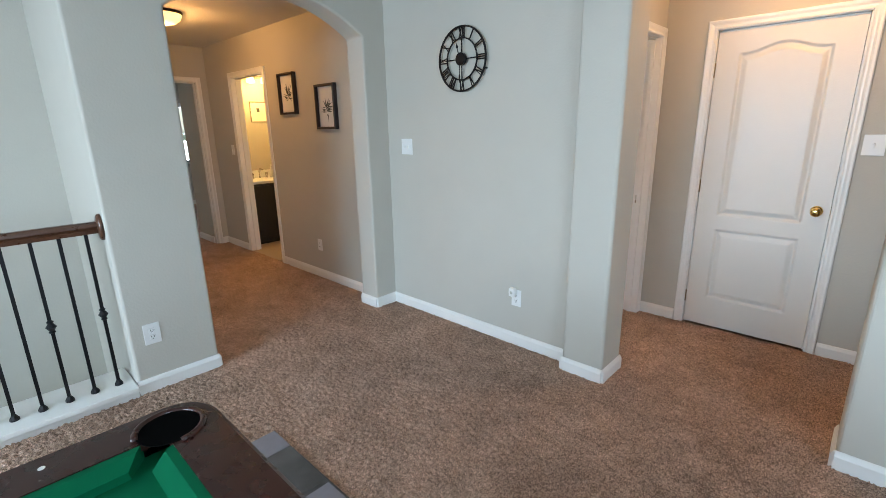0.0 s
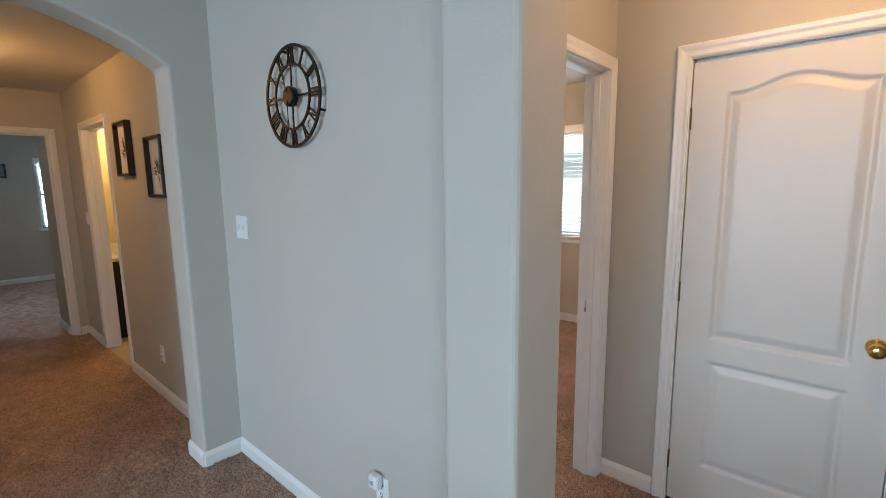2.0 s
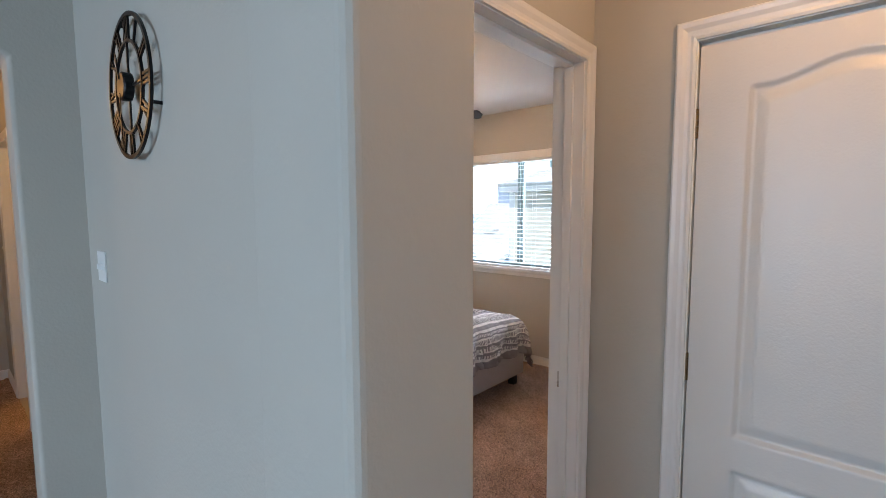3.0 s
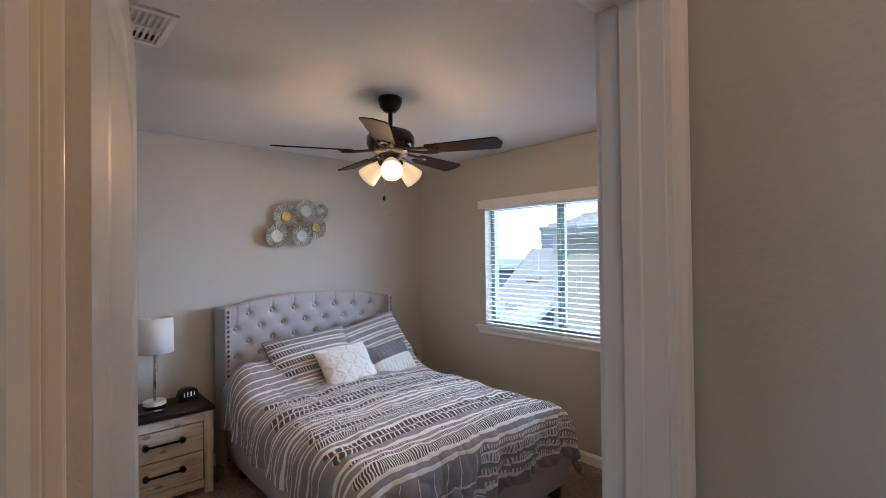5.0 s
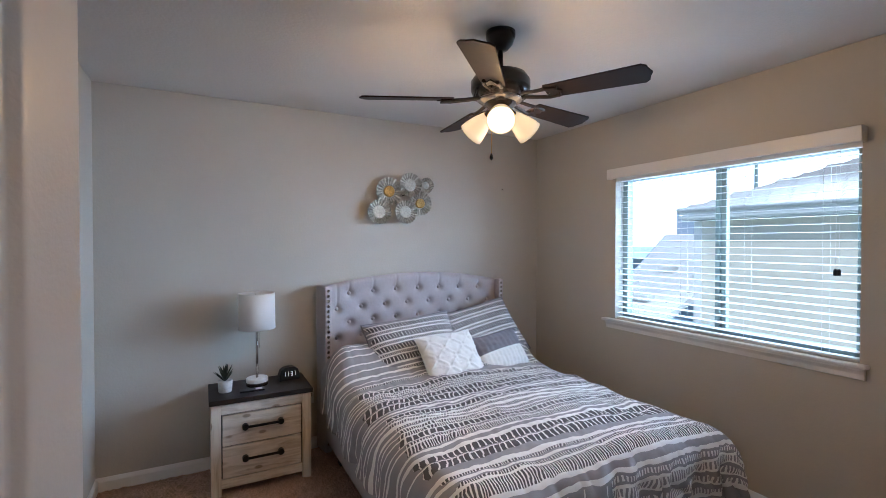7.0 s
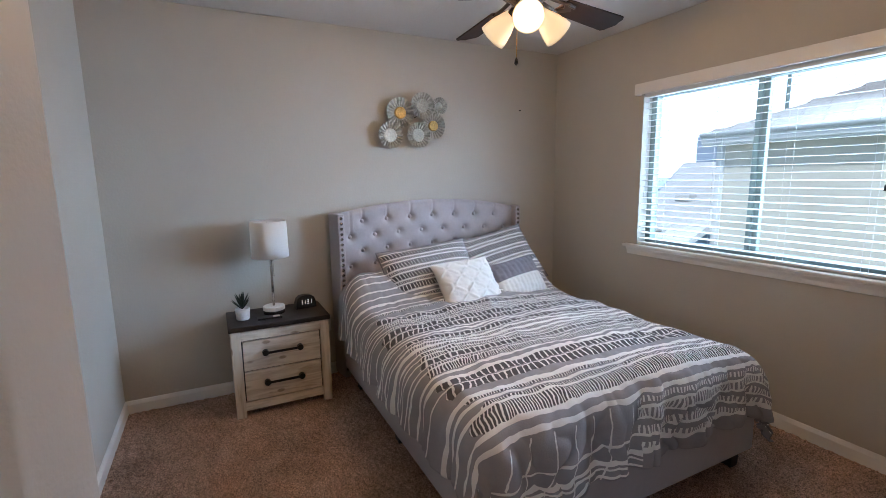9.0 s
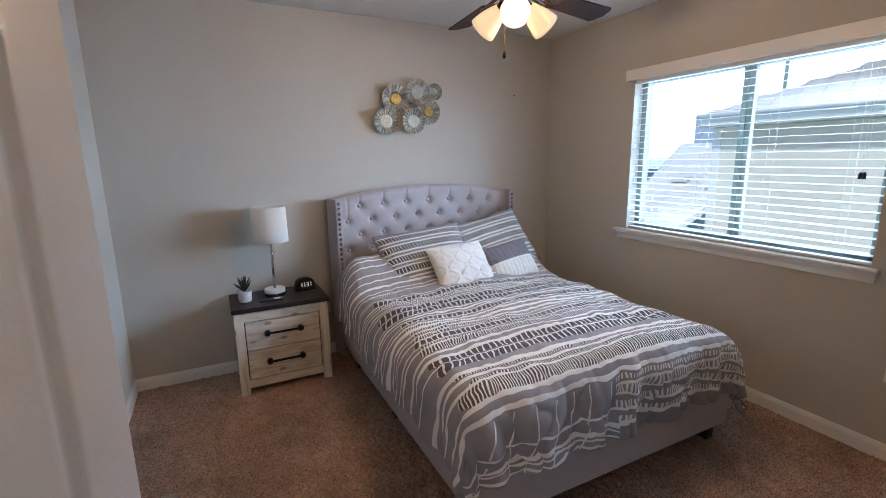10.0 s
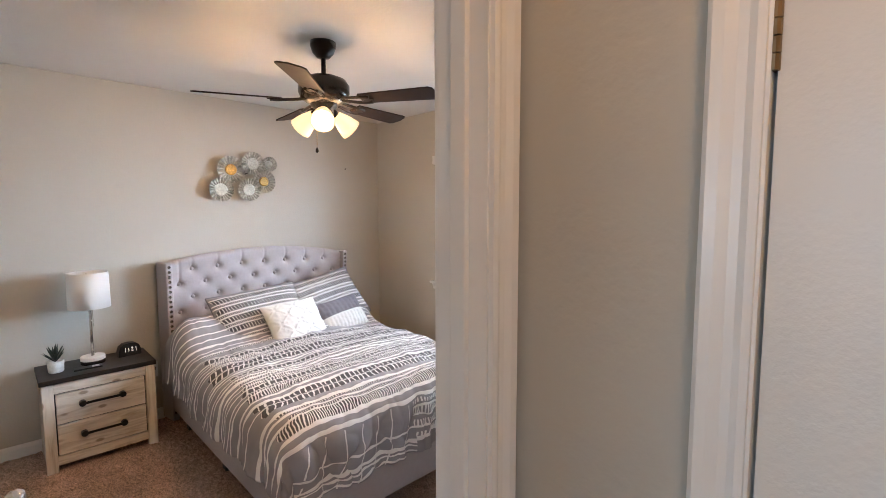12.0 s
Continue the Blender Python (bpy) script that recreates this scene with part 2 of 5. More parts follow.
def wood_mat(name, pale, dark, stretch, rough=0.6):
    """Knotty whitewashed boards: long grain streaks along one axis and a few dark knots."""
    m = mat(name, pale, rough, vary=0.10, scale=9, bump=0.0007, bump_scale=60)
    nt = m.node_tree
    hsv = next(n for n in nt.nodes if n.type == "HUE_SAT")
    tc = next(n for n in nt.nodes if n.type == "TEX_COORD")
    mp = nt.nodes.new("ShaderNodeMapping")
    mp.inputs["Scale"].default_value = stretch
    gr = nt.nodes.new("ShaderNodeTexNoise")
    gr.inputs["Scale"].default_value, gr.inputs["Detail"].default_value, gr.inputs["Distortion"].default_value = 6.0, 6, 0.8
    nt.links.new(tc.outputs["Object"], mp.inputs["Vector"])
    nt.links.new(mp.outputs[0], gr.inputs["Vector"])
    ramp = nt.nodes.new("ShaderNodeValToRGB")
    e = ramp.color_ramp.elements
    e[0].position, e[0].color = 0.30, (*dark, 1)
    e[1].position, e[1].color = 0.56, (*pale, 1)
    nt.links.new(gr.outputs["Fac"], ramp.inputs["Fac"])
    mk = nt.nodes.new("ShaderNodeMapping")
    mk.inputs["Scale"].default_value = tuple(0.35 + 0.65 * min(v, 4) / 4 for v in stretch)
    kn = nt.nodes.new("ShaderNodeTexVoronoi")
    kn.inputs["Scale"].default_value = 11
    nt.links.new(tc.outputs["Object"], mk.inputs["Vector"])
    nt.links.new(mk.outputs[0], kn.inputs["Vector"])
    kr = nt.nodes.new("ShaderNodeMapRange")
    kr.inputs["From Min"].default_value, kr.inputs["From Max"].default_value = 0.09, 0.15
    kr.inputs["To Min"].default_value, kr.inputs["To Max"].default_value = 0.8, 0.0
    nt.links.new(kn.outputs["Distance"], kr.inputs["Value"])
    mix = nt.nodes.new("ShaderNodeMix")
    mix.data_type = "RGBA"
    mix.inputs["B"].default_value = (dark[0] * 0.5, dark[1] * 0.45, dark[2] * 0.4, 1)
    nt.links.new(ramp.outputs[0], mix.inputs["A"])
    nt.links.new(kr.outputs[0], mix.inputs["Factor"])
    nt.links.new(mix.outputs["Result"], hsv.inputs["Color"])
    return m


M_NSDRAWER = wood_mat("whitewashed_knotty_wood", (0.68, 0.62, 0.53), (0.44, 0.37, 0.28), (6.0, 0.7, 6.0))
M_NSLEG = wood_mat("whitewashed_upright_wood", (0.66, 0.60, 0.51), (0.46, 0.39, 0.30), (6.0, 6.0, 0.6))
M_NSTOP = mat("dark_stained_top", (0.014, 0.010, 0.009), 0.45, vary=0.35, scale=12, bump=0.0006, bump_scale=60)
M_SHADE = mat("white_lamp_fabric", (0.80, 0.79, 0.77), 0.85, vary=0.02, bump=0.0003, bump_scale=900)
M_POT = mat("speckled_ceramic_pot", (0.62, 0.62, 0.61), 0.5, vary=0.22, scale=60)
M_LEAF = mat("succulent_leaf", (0.012, 0.022, 0.014), 0.5, vary=0.3, scale=40)
M_ROSEWOOD = mat("dark_fan_blade_wood", (0.020, 0.012, 0.010), 0.55, vary=0.3, scale=25, spec=0.15)
M_BRONZE = mat("oil_rubbed_bronze", (0.018, 0.014, 0.012), 0.28, 0.5, vary=0.2)
M_MOTOR = mat("glossy_black_enamel", (0.006, 0.005, 0.005), 0.22, vary=0.1)
M_BULB = glow("lit_frosted_glass", (1.0, 0.66, 0.30), 0.9, (0.80, 0.74, 0.62))
M_HALLGLOW = glow("lit_hall_glass", (1.0, 0.58, 0.16), 1.7)
M_PLATE = mat("patterned_enamel_plate", (0.46, 0.46, 0.41), 0.34, 0.8, vary=0.55, scale=45, big=16, bump=0.0008, bump_scale=90)
M_PLATEC = mat("pale_plate_centre", (0.46, 0.47, 0.42), 0.4, 0.4, vary=0.4, scale=70, bump=0.0012, bump_scale=110)
M_GOLD = mat("gold_medallion", (0.50, 0.33, 0.11), 0.35, 0.9, vary=0.7, scale=70, bump=0.002, bump_scale=130)
M_DUVET = stripe_mat("striped_duvet_cloth", DUVET, shift=-0.125, inside=0.74, seam=-0.08)
M_PILLOWSTRIPE = stripe_mat("striped_sham_cloth", SHAM, grey=(0.30, 0.29, 0.305), shift=0.24, inside=0.34, coarse=42.0)
M_WHITECLOTH = mat("white_cotton", (0.80, 0.78, 0.74), 0.9, vary=0.03, scale=20, bump=0.001, bump_scale=120, spec=0.15)
M_GREYCLOTH = mat("grey_cotton", (0.22, 0.21, 0.235), 0.9, vary=0.08, scale=20, bump=0.0008, bump_scale=200, spec=0.15)
M_VINYL = mat("vinyl_window_frame", (0.20, 0.25, 0.23), 0.4, vary=0.03)
M_SLAT = mat("white_blind_slat", (0.80, 0.80, 0.78), 0.4, vary=0.02)
M_GLASS = glass_mat()
M_TV = mat("black_tv_plastic", (0.006, 0.006, 0.007), 0.35, vary=0.1)
M_FELT = mat("green_felt", (0.0, 0.115, 0.048), 0.95, vary=0.05, scale=60, bump=0.0004, bump_scale=600, spec=0.1)
M_MAHOGANY = mat("mahogany_rail", (0.030, 0.007, 0.005), 0.28, vary=0.3, scale=20)
M_RUG = mat("grey_patchwork_rug", (0.10, 0.097, 0.094), 0.95, vary=0.5, scale=5, bump=0.002, bump_scale=300, spec=0.1, big=3.0)
M_SIDING = mat("cream_siding", (0.74, 0.70, 0.60), 0.8, vary=0.05, scale=2)
# paler copy of the shingle below, with the sun's brightness in its colour
M_SHINGLE_SUN = mat("shingle_painted_sunlit", (0.66, 0.65, 0.63), 0.9, vary=0.12, scale=6, bump=0.004, bump_scale=40)
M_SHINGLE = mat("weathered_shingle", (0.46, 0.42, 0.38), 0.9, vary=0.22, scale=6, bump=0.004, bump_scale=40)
M_FASCIA = mat("white_fascia", (0.80, 0.80, 0.78), 0.6, vary=0.03)
# shade on the outdoor walls is put into this blue-grey base colour
M_BLUE_SHADE = mat("blue_grey_painted_shade", (0.40, 0.47, 0.58), 0.4, vary=0.1)
M_GROUND = mat("lawn", (0.10, 0.12, 0.06), 0.95, vary=0.3, scale=3)
M_PAPER = mat("picture_paper", (0.72, 0.70, 0.66), 0.7, vary=0.03)
M_FRAME = mat("dark_picture_frame", (0.020, 0.010, 0.009), 0.35, vary=0.2)
M_INK = mat("botanical_ink", (0.07, 0.075, 0.06), 0.8, vary=0.4, scale=60)
M_PEWTER = mat("blue_grey_artwork", (0.20, 0.26, 0.28), 0.6, vary=0.2, scale=8)
M_DIGIT = glow("clock_digits", (1.0, 0.86, 0.72), 1.6)
M_TILE = mat("bath_floor_vinyl", (0.42, 0.33, 0.25), 0.5, vary=0.1)


# ---- builders ----
def mesh_of(name, bm, material, smooth=False):
    bmesh.ops.recalc_face_normals(bm, faces=bm.faces)
    me = bpy.data.meshes.new(name)
    bm.to_mesh(me)
    bm.free()
    me.materials.append(material)
    if smooth:
        me.shade_smooth()
    return me


def part(name, bm, material, parent=None, label="", smooth=False):
    ob = new(name, mesh_of(name, bm, material, smooth))
    if parent:
        ob.parent = parent
    if label:
        tagged(ob, label)
    return ob


def thing(name, label, category, x=0, y=0, z=0, rz=0, group=""):
    ob = new(name)
    ob.empty_display_size = 0.05
    ob.matrix_world = pose(x, y, z, 0, 0, rz)
    return tagged(ob, label, category, group)


def structure(name, bm, material, label="", smooth=False):
    ob = part(name, bm, material, None, label, smooth)
    return tagged(ob, kind="structure")


def box(bm, x0, x1, y0, y1, z0, z1, bevel=0.0, seg=2, m=None):
    r = bmesh.ops.create_cube(bm, size=1.0, matrix=Matrix.Translation(((x0 + x1) / 2, (y0 + y1) / 2, (z0 + z1) / 2)) @ Matrix.Diagonal((x1 - x0, y1 - y0, z1 - z0, 1)))
    vs = r["verts"]
    if bevel:
        es = list({e for v in vs for e in v.link_edges})
        g = bmesh.ops.bevel(bm, geom=es, offset=bevel, segments=seg, profile=0.5, affect="EDGES")
        vs = list({v for f in g["faces"] for v in f.verts} | {v for v in vs if v.is_valid})
    if m:
        bmesh.ops.transform(bm, matrix=m, verts=vs)
    return bm


def boxes(*items, bevel=0.0, seg=2):
    bm = bmesh.new()
    for it in items:
        box(bm, *it, bevel=bevel, seg=seg)
    return bm


def lathe(profile, n=28, m=None, bm=None):
    """Turned body: profile of (radius, z) from the bottom up."""
    bm = bm or bmesh.new()
    rings = []
    for r, z in profile:
        if r < 1e-5:
            rings.append([bm.verts.new((0, 0, z))])
        else:
            rings.append([bm.verts.new((r * math.cos(2 * math.pi * k / n), r * math.sin(2 * math.pi * k / n), z)) for k in range(n)])
    for a, b in zip(rings, rings[1:]):
        for k in range(n):
            q = [a[k % len(a)], a[(k + 1) % len(a)], b[(k + 1) % len(b)], b[k % len(b)]]
            q = list(dict.fromkeys(q))
            if len(q) > 2:
                bm.faces.new(q)
    for ring, end in ((rings[0], 0), (rings[-1], 1)):
        if len(ring) > 2:
            bm.faces.new(ring)
    if m:
        bmesh.ops.transform(bm, matrix=m, verts=[v for r in rings for v in r])
    return bm


def tube(points, r, n=8, bm=None):
    bm = bm or bmesh.new()
    pts = [Vector(p) for p in points]
    rings = []
    for i, p in enumerate(pts):
        d = (pts[min(i + 1, len(pts) - 1)] - pts[max(i - 1, 0)]).normalized()
        q = d.to_track_quat("Z", "Y")
        rings.append([bm.verts.new(p + q @ Vector((r * math.cos(2 * math.pi * k / n), r * math.sin(2 * math.pi * k / n), 0))) for k in range(n)])
    for a, b in zip(rings, rings[1:]):
        for k in range(n):
            bm.faces.new([a[k], a[(k + 1) % n], b[(k + 1) % n], b[k]])
    bm.faces.new(rings[0])
    bm.faces.new(rings[-1])
    return bm


def prism(poly, depth, m=None, bm=None):
    """Polygon in x, y pushed up by depth along z, then moved by m."""
    bm = bm or bmesh.new()
    a = [bm.verts.new((x, y, 0)) for x, y in poly]
    b = [bm.verts.new((x, y, depth)) for x, y in poly]
    bm.faces.new(a)
    bm.faces.new(b)
    for i in range(len(poly)):
        j = (i + 1) % len(poly)
        bm.faces.new([a[i], a[j], b[j], b[i]])
    if m:
        bmesh.ops.transform(bm, matrix=m, verts=a + b)
    return bm


def grid_mesh(name, nu, nv, fn, material, parent=None, uv=None, label=""):
    """Sheet of nu x nv points from fn(i, j) arrays, with its own UVs in metres if given."""
    I, J = np.meshgrid(np.arange(nu), np.arange(nv), indexing="ij")
    co = fn(I, J)
    idx = (I * nv + J)
    a, b, c, d = idx[:-1, :-1].ravel(), idx[1:, :-1].ravel(), idx[1:, 1:].ravel(), idx[:-1, 1:].ravel()
    faces = np.stack([a, b, c, d], 1)
    me = bpy.data.meshes.new(name)
    me.vertices.add(nu * nv)
    me.vertices.foreach_set("co", co.reshape(-1, 3).astype(np.float32).ravel())
    me.loops.add(faces.size)
    me.loops.foreach_set("vertex_index", faces.ravel().astype(np.int32))
    me.polygons.add(len(faces))
    me.polygons.foreach_set("loop_start", np.arange(0, faces.size, 4, dtype=np.int32))
    me.update(calc_edges=True)
    if uv is not None:
        layer = me.uv_layers.new(name="UVMap")
        flat = uv(I, J).reshape(-1, 2)[faces.ravel()]
        layer.data.foreach_set("uv", flat.astype(np.float32).ravel())
    me.materials.append(material)
    me.shade_smooth()
    me.validate()
    ob = new(name, me)
    if parent:
        ob.parent = parent
    if label:
        tagged(ob, label)
    return ob


CASING = [(0.004, 0.0), (0.004, 0.009), (0.012, 0.012), (0.020, 0.009), (0.030, 0.010), (0.042, 0.016), (0.054, 0.018), (0.060, 0.014), (0.060, 0.0)]
FRAMEP = [(0.0, 0.0), (0.0, 0.020), (0.004, 0.024), (0.016, 0.026), (0.020, 0.022), (0.020, 0.0)]


def surround(bm, a0, a1, z0, z1, profile, place, closed=False):
    """Mitred moulding round an opening from a0 to a1 and z0 to z1; place(a, z, h) gives a point at height h off the wall."""
    rows = []
    for o, h in profile:
        if closed:
            ring = [(a0 - o, z0 - o), (a0 - o, z1 + o), (a1 + o, z1 + o), (a1 + o, z0 - o)]
        else:
            ring = [(a0 - o, z0), (a0 - o, z1 + o), (a1 + o, z1 + o), (a1 + o, z0)]
        rows.append([bm.verts.new(place(a, z, h)) for a, z in ring])
    n = len(rows[0])
    for r, s in zip(rows, rows[1:]):
        for k in range(n if closed else n - 1):
            j = (k + 1) % n
            bm.faces.new([r[k], r[j], s[j], s[k]])
    if not closed:
        for k in (0, n - 1):
            bm.faces.new([r[k] for r in rows])
    return bm


BASEP = [(0.0, 0.0), (0.014, 0.0), (0.014, 0.062), (0.009, 0.074), (0.005, 0.082), (0.0, 0.086)]


def baseboard(*runs):
    """White skirting along straight runs (x0, y0, x1, y1), with the room on the run's left."""
    for x0, y0, x1, y1 in runs:
        bm = bmesh.new()
        d = Vector((x1 - x0, y1 - y0, 0))
        n = Vector((-d.y, d.x, 0)).normalized()
        ends = []
        for p in (Vector((x0, y0, 0)), Vector((x1, y1, 0))):
            ends.append([bm.verts.new(p + n * o + Vector((0, 0, z))) for o, z in BASEP])
        k = len(BASEP)
        for i in range(k):
            bm.faces.new([ends[0][i], ends[0][(i + 1) % k], ends[1][(i + 1) % k], ends[1][i]])
        bm.faces.new(ends[0])
        bm.faces.new(ends[1])
        structure("baseboard", bm, M_TRIM, "white painted wooden baseboard along the carpet")


# ---- plan ----
CEIL, HCEIL = 2.545, 2.47
XA, XAB = -2.855, -3.06          # arch wall, loft face and hall face
YC, YCB = 4.762, 4.825           # clock wall, loft face and bedroom face
XD, XDB = -1.180, -1.290         # bedroom door wall, vestibule face and bedroom face
YD = 5.925                       # closet door wall
XH, YW = -4.757, 8.29            # headboard wall, window wall
YP = 4.705                       # picture wall of the hall
JL, JR, DOORH = 5.11, 5.853, 2.055

# floors and ceilings
structure("floor", boxes((-10.6, -3.95, -1.9, 8.44, -0.30, -0.021), (-3.95, -3.1, 2.85, 8.44, -0.30, -0.021), (-3.1, 3.2, -1.9, 8.44, -0.30, -0.021)), M_CARPET, "brown beige shag carpet")
structure("ceiling_loft", boxes((XAB, 3.1, -1.8, YD + 0.1, CEIL, CEIL + 0.12)), M_CEIL, "flat painted loft ceiling")
structure("ceiling_bedroom", boxes((XH - 0.1, XD - 0.004, YCB - 0.02, YW + 0.1, CEIL + 0.004, CEIL + 0.124)), M_CEIL, "textured painted bedroom ceiling")
structure("ceiling_hall", boxes((-10.6, -4.86, 1.5, 8.4, HCEIL, HCEIL + 0.07), (-4.86, XAB, 2.8, YP + 0.11, HCEIL, HCEIL + 0.07)), M_CEIL, "textured hall ceiling in warm lamp light")

# clock wall and arch wall
structure("wall_clock", boxes((XA - 0.1, -1.18, YC, YCB, 0, CEIL)), M_WALL, "pale grey painted wall")


def arch_wall():
    bm = bmesh.new()
    y0, y1, spring, rise = 3.245, 4.552, 2.130, 0.205
    half = (y1 - y0) / 2
    R = (half * half + rise * rise) / (2 * rise)
    poly = [(2.79, -0.05), (2.79, CEIL + 0.05), (YC + 0.04, CEIL + 0.05), (YC + 0.04, -0.05), (y1, -0.05)]
    for k in range(25):
        a = half - 2 * half * k / 24
        poly.append(((y0 + y1) / 2 + a, spring + rise - (R - math.sqrt(R * R - a * a))))
    poly.append((y0, -0.05))
    m = Matrix(((0, 0, 1, XAB), (1, 0, 0, 0), (0, 1, 0, 0), (0, 0, 0, 1)))
    prism(poly, XA - XAB, m, bm)
    ob = structure("wall_arch", bm, M_WALL, "pale grey wall with an arched opening and rounded corners")
    bev = ob.modifiers.new("rounded", "BEVEL")
    bev.width, bev.segments, bev.limit_method, bev.angle_limit = 0.018, 3, "ANGLE", radians(50)
    ob.data.shade_smooth()
    ob.modifiers.new("normals", "WEIGHTED_NORMAL")


arch_wall()


def rounded_pillar(name, x0, x1, y0, y1, label):
    bm = bmesh.new()
    r = 0.022
    poly = []
    for cx, cy, a in ((x1 - r, y1 - r, 0), (x0 + r, y1 - r, 90), (x0 + r, y0 + r, 180), (x1 - r, y0 + r, 270)):
        for k in range(5):
            t = radians(a + 22.5 * k)
            poly.append((cx + r * math.cos(t), cy + r * math.sin(t)))
    prism(poly, CEIL, None, bm)
    structure(name, bm, M_WALL, label, False)


rounded_pillar("wall_column", -1.185, -0.925, 4.672, 4.932, "pale grey column with rounded corners at the wall end")
rounded_pillar("wall_pier", 0.128, 0.42, 4.70, 4.94, "pale grey pier with rounded corners")

# vestibule walls
structure("wall_closet", boxes((XD, -0.862, YD, YD + 0.1, 0, CEIL), (-0.862, -0.090, YD, YD + 0.1, 2.07, CEIL), (-0.090, 1.3, YD, YD + 0.1, 0, CEIL)), M_WALL, "grey painted wall round the closet door")
structure("wall_bedroom_door", boxes((XDB, XD, JR + 0.012, YW + 0.1, 0, CEIL), (XDB, XD, JL - 0.012, JR + 0.012, DOORH + 0.012, CEIL), (XDB, XD, YCB - 0.02, JL - 0.012, 0, CEIL)), M_WALL, "grey painted wall round the bedroom doorway")
structure("wall_vestibule_end", boxes((1.2, 1.3, 4.94, YD, 0, CEIL)), M_WALL, "grey painted wall")
structure("wall_pier_run", boxes((0.41, 3.1, 4.72, 4.92, 0, CEIL)), M_WALL, "pale grey painted wall")

# the rest of the loft
structure("wall_loft_east", boxes((3.0, 3.1, -1.8, 0.5, 0, CEIL), (3.0, 3.1, 2.7, 4.72, 0, CEIL), (3.0, 3.1, 0.5, 2.7, 0, 0.6), (3.0, 3.1, 0.5, 2.7, 2.3, CEIL)), M_WALL, "pale grey painted wall")
structure("wall_loft_south", boxes((-3.9, -2.65, -1.8, -1.7, -2.6, CEIL), (-2.65, 0.25, -1.8, -1.7, 0, 0.75), (-2.65, 0.25, -1.8, -1.7, 2.25, CEIL), (0.25, 3.1, -1.8, -1.7, 0, CEIL)), M_WALL, "pale grey wall with a wide window opening")
structure("wall_stairwell_far", boxes((-4.0, -3.9, -1.8, 2.7955, -2.6, CEIL)), M_WALL, "pale painted stairwell wall")
structure("wall_stairwell_side", boxes((-4.0, XAB - 0.001, 2.795, 2.895, -2.6, CEIL)), M_WALL, "pale painted stairwell wall")
structure("ceiling_stairwell", boxes((-4.0, XAB - 0.001, -1.8, 2.79, CEIL, CEIL + 0.12)), M_CEIL)

# hall beyond the arch
structure("wall_picture", boxes((-4.755, XAB, YP, YP + 0.11, 0, HCEIL), (-5.54, -4.755, YP, YP + 0.11, DOORH + 0.010, HCEIL), (-6.25, -5.54, YP, YP + 0.11, 0, HCEIL)), M_WALL, "grey beige wall with two framed pictures and the bathroom doorway")
structure("wall_hall_end", boxes((-6.35, -6.25, 4.575, YP + 0.11, 0, HCEIL), (-6.35, -6.25, 3.745, 4.575, DOORH + 0.010, HCEIL)), M_WALL, "grey beige end wall round a doorway")
structure("wall_hall_side", boxes((-6.35, -5.33, 2.6, 3.725, 0, HCEIL)), M_WALL, "grey beige hall wall")
structure("wall_hall_south", boxes((-5.33, -4.0, 2.78, 2.88, 0, HCEIL)), M_WALL, "grey beige hall wall")

# second bedroom and bathroom shells
structure("wall_room_far", boxes((-10.35, -10.25, 2.4, 4.95, 0, HCEIL), (-10.35, -10.25, 4.95, 5.75, 0, 0.86), (-10.35, -10.25, 4.95, 5.75, 1.98, HCEIL), (-10.35, -10.25, 5.75, 8.0, 0, HCEIL)), M_WALL, "grey beige wall with a window in the second bedroom")
structure("wall_room_closet", boxes((-6.86, -6.35, 4.56, 4.90, 0, HCEIL), (-10.3, -6.35, 7.9, 8.0, 0, HCEIL), (-7.0, -6.9, 4.90, 8.0, 0, HCEIL)), M_WALL)
structure("wall_room_south", boxes((-10.3, -6.35, 2.5, 2.6, 0, HCEIL)), M_WALL)
structure("wall_bath", boxes((-6.9, -6.8, 4.90, 7.2, 0, HCEIL), (-6.9, -4.86, 7.1, 7.2, 0, HCEIL)), M_WALL, "painted bathroom wall in yellow lamp light")

# bedroom walls
structure("wall_headboard", boxes((XH - 0.1, XH, YP + 0.11, YW + 0.1, 0, CEIL)), M_WALL, "grey beige bedroom wall")
WX0, WX1, WZ0, WZ1 = -3.80, -2.29, 0.957, 2.075
structure("wall_window", boxes((XH, WX0, YW, YW + 0.16, 0, CEIL), (WX1, XDB, YW, YW + 0.16, 0, CEIL), (WX0, WX1, YW, YW + 0.16, 0, WZ0), (WX0, WX1, YW, YW + 0.16, WZ1, CEIL)), M_WALL, "grey beige wall with the bedroom window")
structure("wall_bedroom_south", boxes((XH, XA, YP + 0.112, YCB, 0, CEIL)), M_WALL)
# unseen closet shell, added so no daylight leaks round the closed door
structure("wall_closet_light_block", boxes((XD, 1.3, 6.7, 6.8, 0, CEIL), (1.2, 1.3, YD + 0.1, 6.7, 0, CEIL), (XD, 1.3, YD + 0.1, 6.8, CEIL, CEIL + 0.1)), M_WALL)

